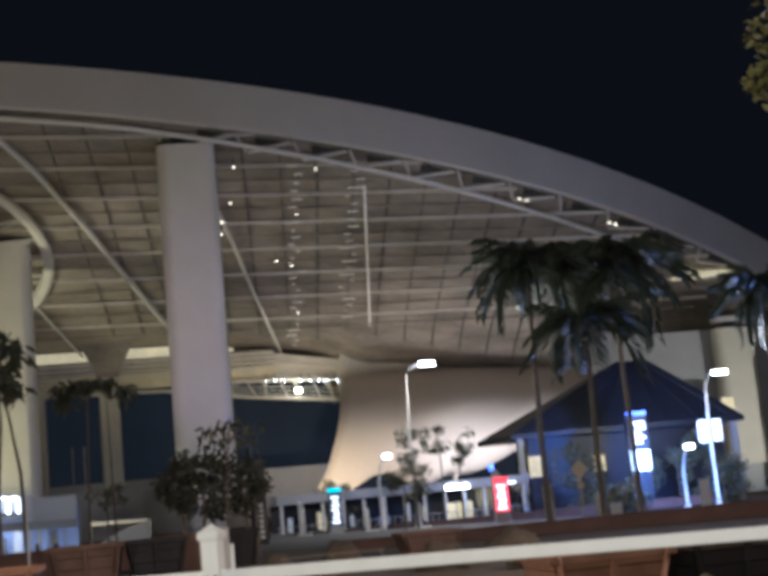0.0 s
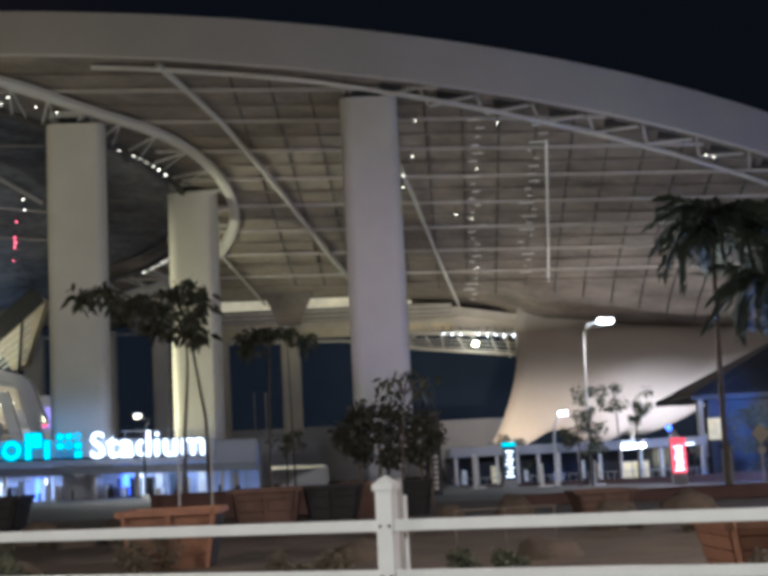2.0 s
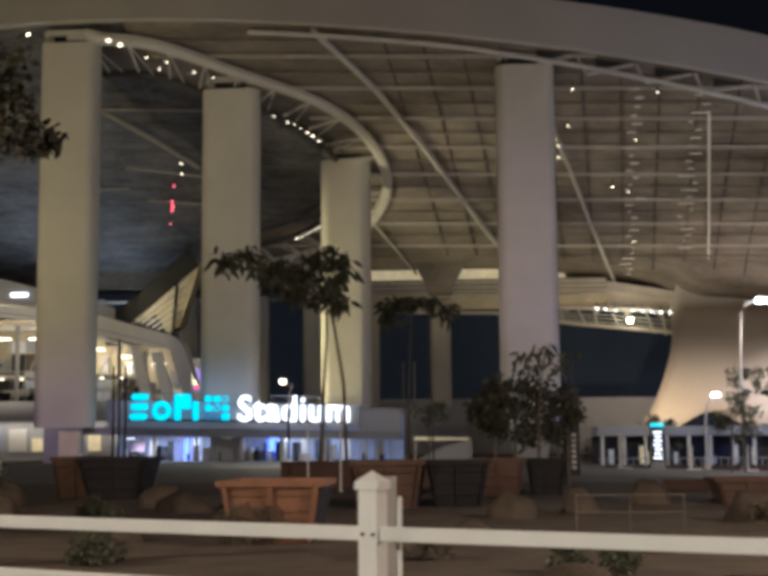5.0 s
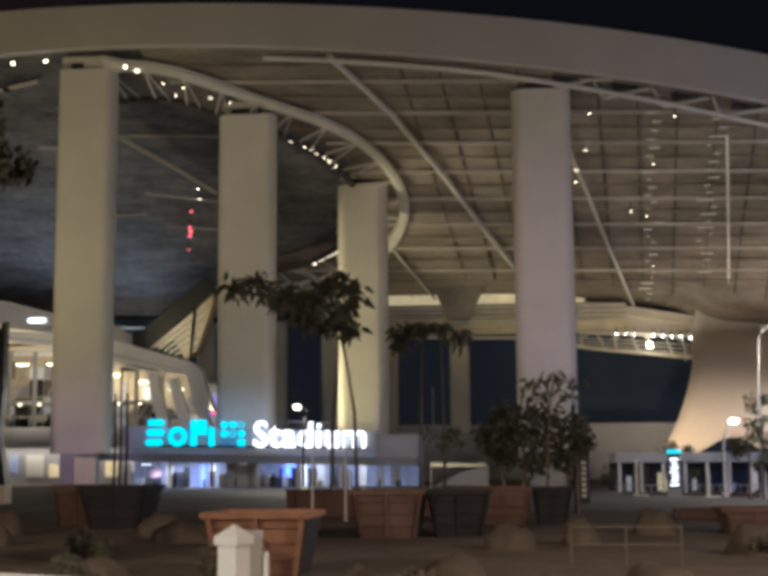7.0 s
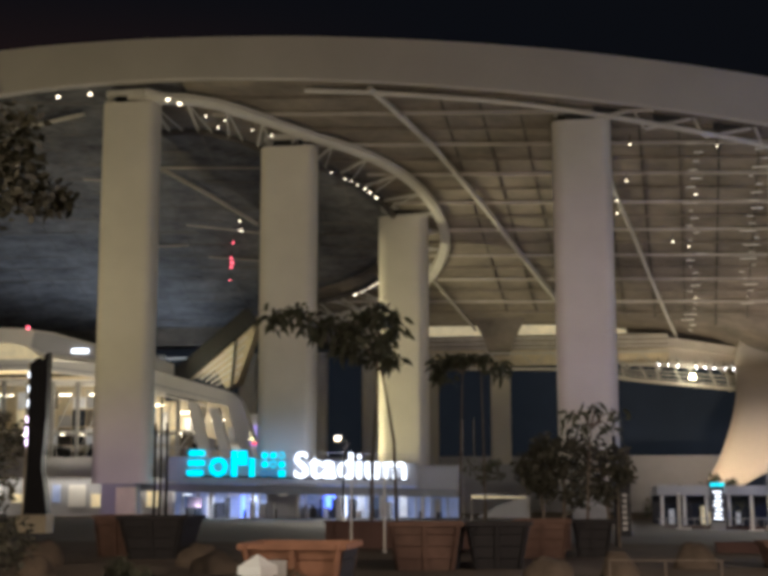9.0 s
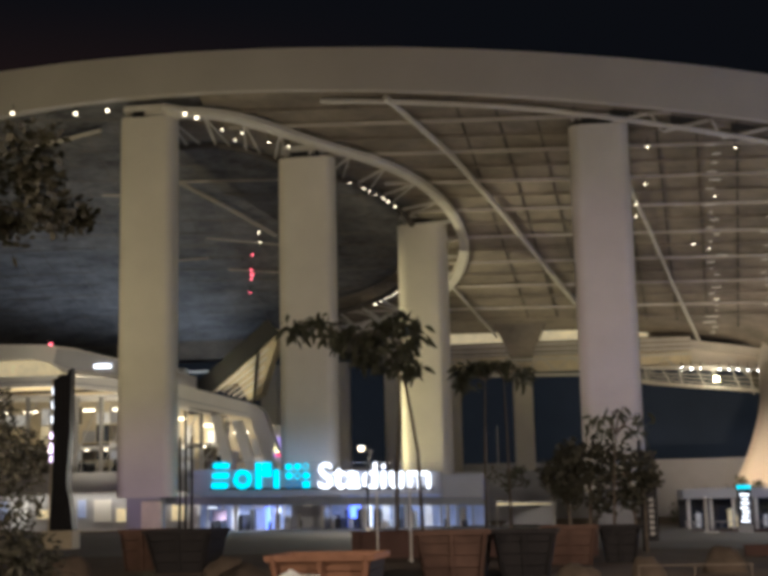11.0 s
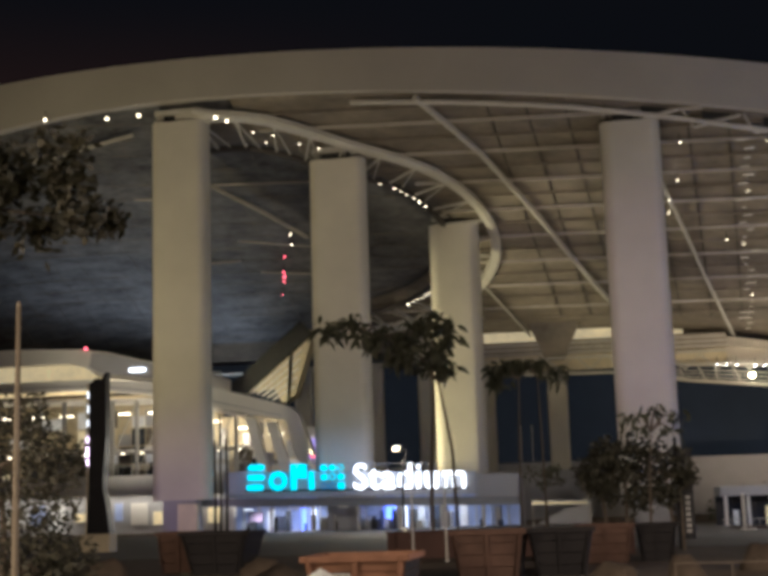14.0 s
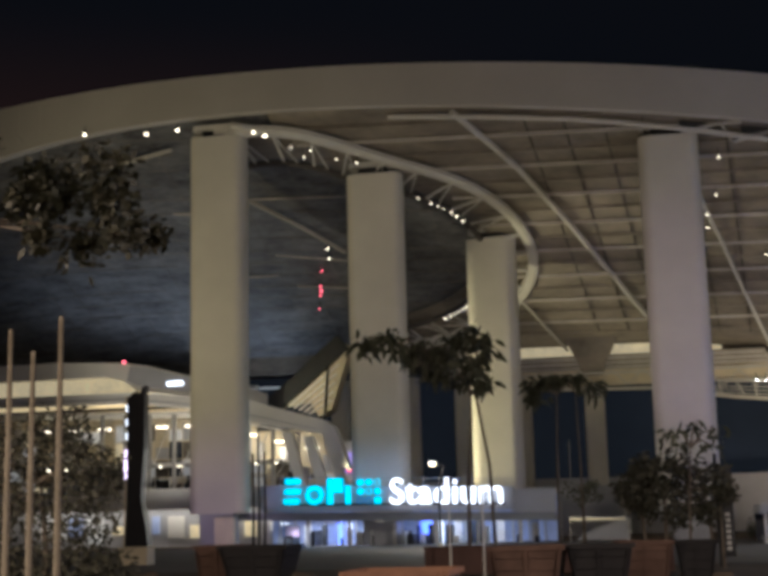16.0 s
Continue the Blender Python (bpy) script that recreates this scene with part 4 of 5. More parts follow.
# tall white banners
for x, y, w, z0, z1, key, lab in ((30.2, 100, .7, -1.6, 1.2, "wall", "grey fabric banner on a short post"), (34.6, 101, .5, -2.0, .3, "white", "white fabric banner on a short post"), (36.1, 101, .9, -2.2, -.6, "white", "low white notice board"), (43.4, 100, .8, -2.0, .6, "white", "white lit banner beside the path")):
    g = ground_z(x, y)
    t = thing("banner_stand", (x, y, g), lab, "banner", "banner stands")
    part("panel", bx(-w / 2, w / 2, -.03, .03, max(.1, z0 - g), z1 - g, bevel=.01), M[key], t)
    part("post", bx(w / 2 + .02, w / 2 + .1, -.05, .05, 0, z1 - g + .2), M["metal"], t)
t = thing("road_sign", (33.0, 100, ground_z(33, 100)), "diamond road sign seen from behind on a post", "road sign")
part("post", bx(-.06, .06, -.05, .05, 0, 4.4), M["metal"], t)
part("plate", prism(nb(), [(0, 3.2), (.75, 4.0), (0, 4.8), (-.75, 4.0)], "y", -.12, -.07), M["gold"], t, "tan diamond plate")
part("small_plate", prism(nb(), rounded(-.3, .3, 2.5, 3.0, .05, 2), "y", -.12, -.07), M["gold"], t)
t = thing("red_screen", (78, 152, ground_z(78, 152)), "red lit screen on a grey wall panel", "screen")
part("panel", bx(1.0, 4.4, 0, .6, 0, 12), M["wall"], t)
part("screen", bx(1.2, 4.2, -.1, -.01, 8.6, 11.6), M["l_redscreen"], t, "dull red screen")
for x, z0, z1 in ((68.8, 7.2, 10.0), (72.4, 7.4, 10.2)):
    t = thing("lit_window_panel", (x + .9, 158, z0), "lit cream window panel below the roof corner", "window")
    part("frame", bx(-1.0, 1.0, 0, .3, -.1, z1 - z0 + .1), M["metal"], t)
    part("pane", bx(-.85, .85, -.05, -.01, 0, z1 - z0), M["l_glaze"], t)
t = thing("corner_wall", (72, 164, ground_z(72, 164)), "grey rear wall closing the roof corner", "wall")
part("wall", bx(-14, 22, 0, 1, 0, 22), M["wall"], t)
# panel emits to imitate a warmly lit underside
part("lit_soffit", bx(-3.5, 7, -9, -4, 28.4, 28.7), M["l_glaze"], t, "soffit panel glowing by itself as if warmly lit")

# slim pale poles among the tree boxes
for x, h in ((-7.7, 3.2), (-6.15, 3.9)):
    t = thing("pole", (x, 62, ground_z(x, 62)), "slim pale metal pole standing among the tree boxes", "pole", "pale poles")
    bm = nb()
    tube(bm, [(0, 0, 0), (0, 0, h * .5), (0, 0, h)], [.06, .055, .045], 8)
    part("shaft", bm, M["steel"], t)
    part("foot", prism(nb(), [(.13 * math.cos(k * math.tau / 8), .13 * math.sin(k * math.tau / 8)) for k in range(8)], "z", 0, .08), M["metal"], t)

# dark banner pole near the tree
t = thing("banner_pole", (5.2, 70, ground_z(5, 70)), "dark banner pole with a black vertical banner", "banner")
bm = nb()
tube(bm, [(-.45, 0, 0), (-.45, 0, 5.6)], .09, 8)
part("pole", bm, M["black"], t)
part("banner", bx(-.38, .32, -.03, .03, .5, 5.0, bevel=.01), M["black"], t)
for k in range(7):
    part("text_bar", bx(-.12, .12, -.06, -.032, .8 + .28 * k, .98 + .28 * k), M["metal"], t)

# tall dark totem
t = thing("totem_pylon", (-34.3, 90, ground_z(-34, 90)), "tall dark fluted totem with glowing pink edge", "sign")
z0 = -ground_z(-34, 90)
part("pedestal", bx(-1.15, 1.05, -.7, .7, 0, 1.3, bevel=.05), M["gold"], t, "cream stone pedestal")
part("base", prism(nb(), [(-.75, 1.3), (.95, 1.3), (.80, 2.6), (.45, 4.4), (.45, 5.4), (-.62, 5.4), (-.60, 4.0)], "y", -.45, .45), M["black"], t)
part("shaft", prism(nb(), [(-.62, 5.4), (.45, 5.4), (.62, 8.0), (.60, 11.2 + z0), (-.66, 11.0 + z0), (-.68, 8.0)], "y", -.42, .42), M["black"], t)
part("horn", prism(nb(), [(-.5, 11.0 + z0), (.1, 11.0 + z0), (.12, 11.35 + z0), (-.3, 11.3 + z0)], "y", -.35, .35), M["black"], t)
part("horn", prism(nb(), [(.25, 11.0 + z0), (.62, 11.1 + z0), (.66, 11.75 + z0), (.36, 11.6 + z0)], "y", -.35, .35), M["black"], t)
for k in range(3):
    part("flute", bx(-.42 + .30 * k, -.34 + .30 * k, -.48, -.43, 5.6, 10.8 + z0), M["dark"], t)
part("edge_trim", prism(nb(), [(-.98, .2), (-.82, .2), (-.74, 5.0), (-.78, 11.0 + z0), (-.90, 11.0 + z0), (-.88, 5.0)], "y", -.2, .3), M["gold"], t, "cream edge trim")
part("led_strip", bx(-.82, -.70, -.46, -.3, 5.2 + z0, 7.2 + z0), M["l_pink"], t, "glowing pink-white strip")
for k in range(3):
    part("led_dash", bx(-.74, -.66, -.5, -.44, 7.9 + z0 + 1.0 * k, 8.4 + z0 + 1.0 * k), M["l_white"], t)
# flagpoles
for x, z in ((-12.97, 7.06), (-13.72, 6.2), (-14.35, 6.8)):
    t = thing("flagpole", (x, 32, ground_z(x, 32)), "bare pale flagpole standing in the planting", "flagpole", "flagpoles")
    h = z - ground_z(x, 32)
    bm = nb()
    tube(bm, [(0, 0, 0), (0, 0, h * .5), (0, 0, h - .1)], [.10, .085, .06], 10)
    part("pole", bm, M["mast"], t, smooth=True)
    part("cap", prism(nb(), [(.062 * math.cos(k * math.tau / 8), .062 * math.sin(k * math.tau / 8)) for k in range(8)], "z", h - .1, h + .02), M["mast"], t)
    part("foot", prism(nb(), [(.2 * math.cos(k * math.tau / 8), .2 * math.sin(k * math.tau / 8)) for k in range(8)], "z", 0, .12), M["concrete"], t)

# ---- trees ----


def frond_mesh(name, length, droop, seed, pairs=16, leaf_len=.8):
    r = random.Random(seed)
    bm = nb()
    pts = []
    for k in range(9):
        u = k / 8
        pts.append(Vector((length * u * (1 - .12 * u), 0, length * (.35 * u - droop * u * u))))
    tube(bm, pts, [.05 * (1 - .8 * k / 8) for k in range(9)], 5)
    for k in range(pairs):
        u = .15 + .85 * k / pairs
        i = min(7, int(u * 8))
        p = pts[i].lerp(pts[i + 1], u * 8 - i)
        ll = leaf_len * (1.1 - .6 * abs(u - .4)) * r.uniform(.8, 1.15)
        for s in (-1, 1):
            tip = p + Vector((ll * .55, s * ll * .75, -ll * r.uniform(.25, .75)))
            w = Vector((.055 * leaf_len / .8 * 1.6, 0, 0))
            mid = p.lerp(tip, .5) + Vector((0, 0, .06))
            a, b, c, d = bm.verts.new(p - w * .6), bm.verts.new(mid - w), bm.verts.new(tip), bm.verts.new(mid + w)
            bm.faces.new((a, b, c, d))
    me = bpy.data.meshes.new(name)
    bm.to_mesh(me)
    bm.free()
    me.materials.append(M["palm"])
    return me


FRONDS = [frond_mesh("frond", 1.0, d, i, 18, .34) for i, d in enumerate((.45, .75, 1.1))]


def palm(x, y, top, size, seed, label, lean=0.0, fronds=26):
    r = random.Random(seed)
    g = ground_z(x, y)
    t = thing("palm_tree", (x, y, g), label, "palm tree", "palms")
    h = top - g
    bm = nb()
    n = 10
    tube(bm, [(lean * (k / n) ** 2, 0, h * k / n) for k in range(n + 1)], [.26 - .012 * k + .015 * (k % 2) for k in range(n + 1)], 9)
    part("trunk", bm, M["bark"], t, "slim ringed trunk")
    for k in range(fronds):
        m = Matrix.Translation((lean, 0, h - .1)) @ Matrix.Rotation(radians(k * 137.5 + r.uniform(-15, 15)), 4, "Z") @ Matrix.Rotation(radians(r.uniform(-38, 40)), 4, "Y") @ Matrix.Scale(size * r.uniform(.8, 1.1), 4)
        again("frond", FRONDS[k % 3], t, m)
    return t


palm(30.2, 100, 19.4, 5.4, 5, "tall feather palm with a broad dark crown", .4, 30)
palm(38.2, 101, 19.0, 6.2, 6, "tall feather palm with a broad dark crown", -.3, 36)
palm(34.0, 98, 14.0, 5.2, 7, "feather palm with a hanging dark crown", .3, 26)
palm(50.5, 100, 16.0, 4.6, 8, "tall palm lit from behind near the roof corner", .2, 36)


def leaf_cloud(bm, blobs, count, leaf, r):
    for _ in range(count):
        c, rad = blobs[r.randrange(len(blobs))]
        d = Vector((r.gauss(0, 1), r.gauss(0, 1), r.gauss(0, .8)))
        d = d.normalized() * rad * r.random() ** .4
        p = Vector(c) + d
        a = Vector((r.uniform(-1, 1), r.uniform(-1, 1), r.uniform(-.9, .5))).normalized()
        b = a.orthogonal().normalized()
        b = (Matrix.Rotation(r.uniform(0, 6.28), 3, a) @ b)
        s = leaf * r.uniform(.6, 1.3)
        bm.faces.new([bm.verts.new(q) for q in (p, p + a * s * .5 + b * s * .26, p + a * s, p + a * s * .5 - b * s * .26)])


def tree(x, y, blobs, trunks, leaves, leaf, seed, label, material="leaf", base=None):
    r = random.Random(seed)
    g = ground_z(x, y) if base is None else base
    t = thing("tree", (x, y, g), label, "tree", "trees")
    bm = nb()
    for pts, rad in trunks:
        tube(bm, pts, [rad * (1 - .6 * k / (len(pts) - 1)) for k in range(len(pts))], 8)
        for k in range(4):
            c, rr = blobs[r.randrange(len(blobs))]
            e = Vector(pts[-1])
            tube(bm, [e, e.lerp(Vector(c), .5) + Vector((0, 0, .2)), Vector(c)], [rad * .4, rad * .25, rad * .1], 6)
    part("trunk", bm, M["bark"], t, "branching trunk")
    bm = nb()
    leaf_cloud(bm, blobs, leaves, leaf, r)
    part("crown", bm, M[material], t, "uneven crown of small leaves")
    return t


rr = random.Random(9)


def droop_tree(x, y, clumps, trunks, seed, label, n=60, leaf=.85):
    """A slender tree whose big leaves hang in loose clumps from thin boughs."""
    r = random.Random(seed)
    g = ground_z(x, y)
    t = thing("tree", (x, y, g), label, "tree", "trees")
    bm = nb()
    for pts, rad in trunks:
        tube(bm, pts, [rad * (1 - .55 * k / (len(pts) - 1)) for k in range(len(pts))], 8)
    for (c, w, h), k in zip(clumps, range(99)):
        e = Vector(trunks[k % len(trunks)][0][-1])
        tube(bm, [e, e.lerp(Vector(c), .5) + Vector((0, 0, .35)), Vector(c)], [.07, .05, .02], 6)
    part("trunk", bm, M["bark"], t, "thin curving trunks")
    bm = nb()
    for c, w, h in clumps:
        for _ in range(n):
            p = Vector(c) + Vector((r.gauss(0, .42) * w, r.gauss(0, .4) * w, r.gauss(0, .38) * h))
            a = Vector((r.gauss(0, .7), r.gauss(0, .7), r.uniform(-1.2, .25))).normalized()
            b = Matrix.Rotation(r.uniform(0, 6.28), 3, a) @ a.orthogonal().normalized()
            L = leaf * r.uniform(.6, 1.25)
            m1, m2 = p + a * L * .35, p + a * L * .7 - Vector((0, 0, .08 * L))
            w1 = L * .17
            q = [bm.verts.new(v) for v in (p, m1 + b * w1, m2 + b * w1 * .8, p + a * L - Vector((0, 0, .22 * L)), m2 - b * w1 * .8, m1 - b * w1)]
            bm.faces.new((q[0], q[1], q[5]))
            bm.faces.new((q[1], q[2], q[4], q[5]))
            bm.faces.new((q[2], q[3], q[4]))
    part("crown", bm, M["leaf"], t, "loose clumps of large drooping leaves")
    return t


droop_tree(-12.6, 85, [((-3.6, 0, 14.2), 1.1, .9), ((-2.3, 0, 14.6), .9, .7), ((-1.2, .3, 13.6), 1.0, 1.0), ((.2, 0, 13.4), 1.2, 1.1), ((1.6, 0, 13.0), .9, .9), ((.9, 0, 12.0), 1.0, .6)],
           [([(4.2, 1, 0), (4.0, 1, 6), (3.3, .8, 10.4), (2.2, .5, 12.2), (.2, 0, 13.4)], .12)], 31, "slender tree with drooping clumps of large dark leaves")
droop_tree(-9.9, 86, [((-.6, 0, 14.2), 1.0, 1.0), ((.6, 0, 14.5), 1.1, .8), ((1.3, 0, 13.6), .8, 1.2), ((-.3, 0, 11.7), 1.3, .8), ((1.0, 0, 11.4), .9, .8), ((.3, .4, 12.8), 1.0, .8)],
           [([(-.2, 0, 0), (-.1, 0, 5), (.2, 0, 9), (.2, 0, 12)], .14)], 32, "slender tree with drooping clumps of large dark leaves")
droop_tree(-3.6, 92, [((-2.2, 0, 11.8), 1.0, .6), ((-.8, 0, 12.1), 1.0, .5), ((.6, 0, 12.0), 1.0, .5), ((1.7, 0, 11.3), .8, .8), ((-2.4, 0, 11.0), .7, .7)],
           [([(-1.2, 0, 0), (-1.1, 0, 5), (-.9, 0, 11)], .1), ([(.6, 0, 0), (.5, 0, 6), (.4, 0, 11)], .09)], 33, "slender tree with a flat crown of drooping leaves", 55)
tree(1.9, 68, [((-.9, 0, 4.6), .8), ((-1.5, 0, 3.7), .7), ((-.5, 0, 5.0), .9), ((.6, 0, 4.9), 1.0), ((1.7, 0, 4.6), 1.0), ((2.7, 0, 4.3), .9), ((-1.2, .5, 4.0), 1.0), ((.2, 0, 3.9), 1.0), ((1.4, 0, 3.6), .9), ((3.1, 0, 3.6), .7), ((-.9, 0, 3.2), .7), ((-.6, 0, 3.0), .7), ((.8, 0, 2.6), .8), ((2.2, 0, 2.8), .7)],
     [([(-.9, 0, 0), (-.8, 0, 1.6), (-1.0, 0, 3.6)], .12), ([(.1, 0, 0), (.2, 0, 1.6), (.3, 0, 3.8)], .13), ([(2.3, 0, 0), (2.4, 0, 1.6), (2.2, 0, 3.6)], .11), ([(2.9, 0, 0), (2.9, 0, 2), (2.8, 0, 3.8)], .09)], 2900, .36, 11, "broad dark leafy tree with several trunks", "leafd")
droop_tree(2.6, 67, [((.2, 0, 6.7), .7, .35), ((1.3, 0, 6.9), .6, .3), ((2.2, 0, 6.6), .7, .35), ((.6, 0, 6.0), .7, .3), ((1.9, 0, 5.9), .8, .35)], [([(.6, 0, 0), (.7, 0, 3), (.9, 0, 5.8)], .08)], 12, "young large-leaved tree in front of the violet column", 16, .6)
bl = [((rr.uniform(-2.6, 1.7), rr.uniform(-.5, .5), 0), rr.uniform(.3, .7)) for _ in range(24)]
bl = [((c[0], c[1], 9.7 - .25 * (c[0] + 2.6) + rr.uniform(-1.1, .7)), q) for c, q in bl]
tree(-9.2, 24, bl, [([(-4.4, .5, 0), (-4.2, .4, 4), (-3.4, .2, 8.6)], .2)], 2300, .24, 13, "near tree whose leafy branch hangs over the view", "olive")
tree(11.1, 18.5, [((-.5, 0, 9.6), .8), ((.3, 0, 9.0), .8), ((-.9, 0, 8.6), .5), ((.5, 0, 10.2), .9), ((1.2, 0, 8.4), .9)], [([(2.6, .5, 0), (2.5, .4, 5), (1.4, .1, 8.6)], .2)], 1500, .2, 14, "near tree with lamp-lit yellow-green leaves", "leafy")
tree(-14.6, 35, [((-1.4, 0, 4.8), 1.2), ((.2, 0, 5.2), 1.0), ((1.2, 0, 4.2), .9), ((-1.2, 0, 3.2), 1.3), ((.9, 0, 2.9), 1.1), ((.3, 0, 1.6), 1.4), ((-1.8, 0, 1.6), 1.3), ((1.6, 0, 1.4), .9)], [([(-.2, 0, 0), (-.1, 0, 2), (-.3, 0, 4)], .12)], 4400, .22, 15, "dark leafy tree beside the flagpoles", "leafd")
for i, (x, y, h) in enumerate(((20.2, 108, 6.2), (23.2, 118, 8.6), (26.2, 120, 9.2), (28.2, 121, 8.4), (22.0, 112, 5.2), (17.2, 126, 4.6), (-4.6, 120, 5.4))):
    b = [((rr.uniform(-1.3, 1.3), 0, h - rr.uniform(0, 2.6)), rr.uniform(.45, .85)) for _ in range(7)]
    tree(x, y, b, [([(0, 0, 0), (.1, 0, h * .5), (0, 0, h - .8)], .12)], 520, .34, 20 + i, "small thin tree with scattered clumps of leaves")
for i, (x, y, w, h) in enumerate(((23.5, 140, 9, 4.8), (33, 142, 8, 5.4), (14, 142, 6, 4.0), (58, 108, 9, 4.4), (41, 112, 4, 3.4), (40, 121, 5, 7.4), (50, 121, 6, 8.2), (55, 122, 4, 6.4))):
    b = [((rr.uniform(-w / 2, w / 2), 0, rr.uniform(.5, h - .9)), rr.uniform(.7, 1.3)) for _ in range(14)]
    tree(x, y, b, [([(0, 0, 0), (0, 0, h * .4), (0, 0, h * .6)], .14)], 1500, .4, 40 + i, "low dark shrubby tree behind the plaza")

# ---- timber tree boxes ----


def planter(x, y, top, w, d, h, seed, label, dark=False, side=True):
    r = random.Random(seed)
    t = thing("tree_box", (x, y, top - h), label, "planter", "tree boxes")
    k = .72 if dark is True else .8
    key = M[{True: "woodd", False: "wood"}.get(dark, dark)]
    n = 4
    for i in range(n):
        z0, z1 = h * i / n + .012, h * (i + 1) / n - .012
        def s(z):
            return (k + (1 - k) * z / h)
        for face in range(4):
            bm = nb()
            w0, w1, d0, d1 = w / 2 * s(z0), w / 2 * s(z1), d / 2 * s(z0), d / 2 * s(z1)
            e = .05
            if face in (0, 2):
                q = -1 if face == 0 else 1
                vv = [(-w0, q * d0, z0), (w0, q * d0, z0), (w1, q * d1, z1), (-w1, q * d1, z1)]
                off = Vector((0, -q * e, 0))
            else:
                q = -1 if face == 1 else 1
                vv = [(q * w0, -d0, z0), (q * w0, d0, z0), (q * w1, d1, z1), (q * w1, -d1, z1)]
                off = Vector((-q * e, 0, 0))
            a = [bm.verts.new(v) for v in vv]
            b = [bm.verts.new(Vector(v) + off) for v in vv]
            bm.faces.new(a); bm.faces.new(b[::-1])
            for j in range(4):
                bm.faces.new((a[j], b[j], b[(j + 1) % 4], a[(j + 1) % 4]))
            bmesh.ops.recalc_face_normals(bm, faces=bm.faces[:])
            # right-hand face takes near-black timber, its shade put into the colour
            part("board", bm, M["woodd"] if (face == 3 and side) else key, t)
    for sx in (-1, 0, 1):
        bm = nb()
        beam(bm, (sx * w / 2 * k * .92, -d / 2 * k - .05, .02), (sx * w / 2 * .92, -d / 2 - .05, h), .12, .05)
        part("batten", bm, key, t)
    bm = nb()
    for q in (-1, 1):
        beam(bm, (-w / 2 - .06, q * (d / 2 + .03), h - .06), (w / 2 + .06, q * (d / 2 + .03), h - .06), .08, .14)
        beam(bm, (q * (w / 2 + .03), -d / 2 - .06, h - .06), (q * (w / 2 + .03), d / 2 + .06, h - .06), .08, .14)
    part("rim", bm, key, t, "timber rim")
    part("soil", bx(-w / 2 + .06, w / 2 - .06, -d / 2 + .06, d / 2 - .06, h - .25, h - .12), M["soil"], t)
    return t


def gz(x, y):
    return ground_z(x, y)


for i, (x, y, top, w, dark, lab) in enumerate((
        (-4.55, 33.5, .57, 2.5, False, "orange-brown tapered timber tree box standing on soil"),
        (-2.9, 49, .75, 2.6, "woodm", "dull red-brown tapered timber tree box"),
        (-.4, 49.4, .75, 2.3, True, "near-black tapered timber tree box"),
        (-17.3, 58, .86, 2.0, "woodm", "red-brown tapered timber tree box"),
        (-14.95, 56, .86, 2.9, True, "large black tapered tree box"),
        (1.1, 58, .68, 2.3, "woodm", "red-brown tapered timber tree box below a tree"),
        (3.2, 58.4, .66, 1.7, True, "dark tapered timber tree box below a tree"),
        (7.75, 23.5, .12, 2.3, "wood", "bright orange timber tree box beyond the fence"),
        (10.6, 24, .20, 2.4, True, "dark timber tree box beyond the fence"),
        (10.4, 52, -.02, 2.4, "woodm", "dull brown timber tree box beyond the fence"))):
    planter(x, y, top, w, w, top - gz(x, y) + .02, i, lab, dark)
for x, z in ((-15.3, 4.75), (-15.05, 5.9), (-14.78, 4.8)):
    t = thing("tree_stake", (x, 56, gz(x, 56) + 1.45), "thin dark timber stake standing in the black tree box", "stake", "tree stakes")
    bm = nb()
    tube(bm, [(0, 0, 0), (.03, 0, 2), (.0, 0, z - gz(x, 56) - 1.45)], [.07, .06, .05], 7)
    part("stake", bm, M["black"], t)
# low brown walls across the planting
for x0, x1, y, z in ((-9.6, 2.4, 66, .45), (9, 40, 64, -.45)):
    t = thing("low_wall", ((x0 + x1) / 2, y, gz((x0 + x1) / 2, y) - .1), "low red-brown brick wall across the planting", "wall", "low walls")
    hw = (x1 - x0) / 2
    part("wall", bx(-hw, hw, 0, .4, 0, z - t.location.z - .1), M["brown"], t)
    part("coping", bx(-hw - .05, hw + .05, -.05, .45, z - t.location.z - .1, z - t.location.z, bevel=.02), M["brown"], t)


def shrub(x, y, w, h, seed, label, material="shrub"):
    r = random.Random(seed)
    t = thing("shrub", (x, y, gz(x, y)), label, "shrub", "shrubs")
    bm = nb()
    b = [((r.uniform(-w, w) * .45, r.uniform(-w, w) * .4, r.uniform(.15, h * .7)), r.uniform(.25, .42) * h) for _ in range(9)]
    leaf_cloud(bm, b, 2200, .11, r)
    part("foliage", bm, M[material], t)
    bm = nb()
    for _ in range(7):
        c, q = b[r.randrange(9)]
        tube(bm, [(0, 0, 0), Vector(c) * .6, c], [.03, .02, .01], 5)
    part("stems", bm, M["bark"], t)


for i in range(11):
    x = rr.uniform(-9, 12)
    y = rr.uniform(14.5, 40)
    shrub(x * (.5 + y / 40), y, rr.uniform(1.0, 2.0), rr.uniform(.5, 1.0), 60 + i, ("dry tan grassy shrub" if i % 3 else "dark low shrub") + " on the soil bank", "shrub" if i % 3 else "leaf")
t = thing("boulder", (4.5, 12.2, gz(4.5, 12.2) - .06), "pale rounded boulder on the soil beyond the fence", "boulder")
bm = nb()
bmesh.ops.create_icosphere(bm, subdivisions=3, radius=1)
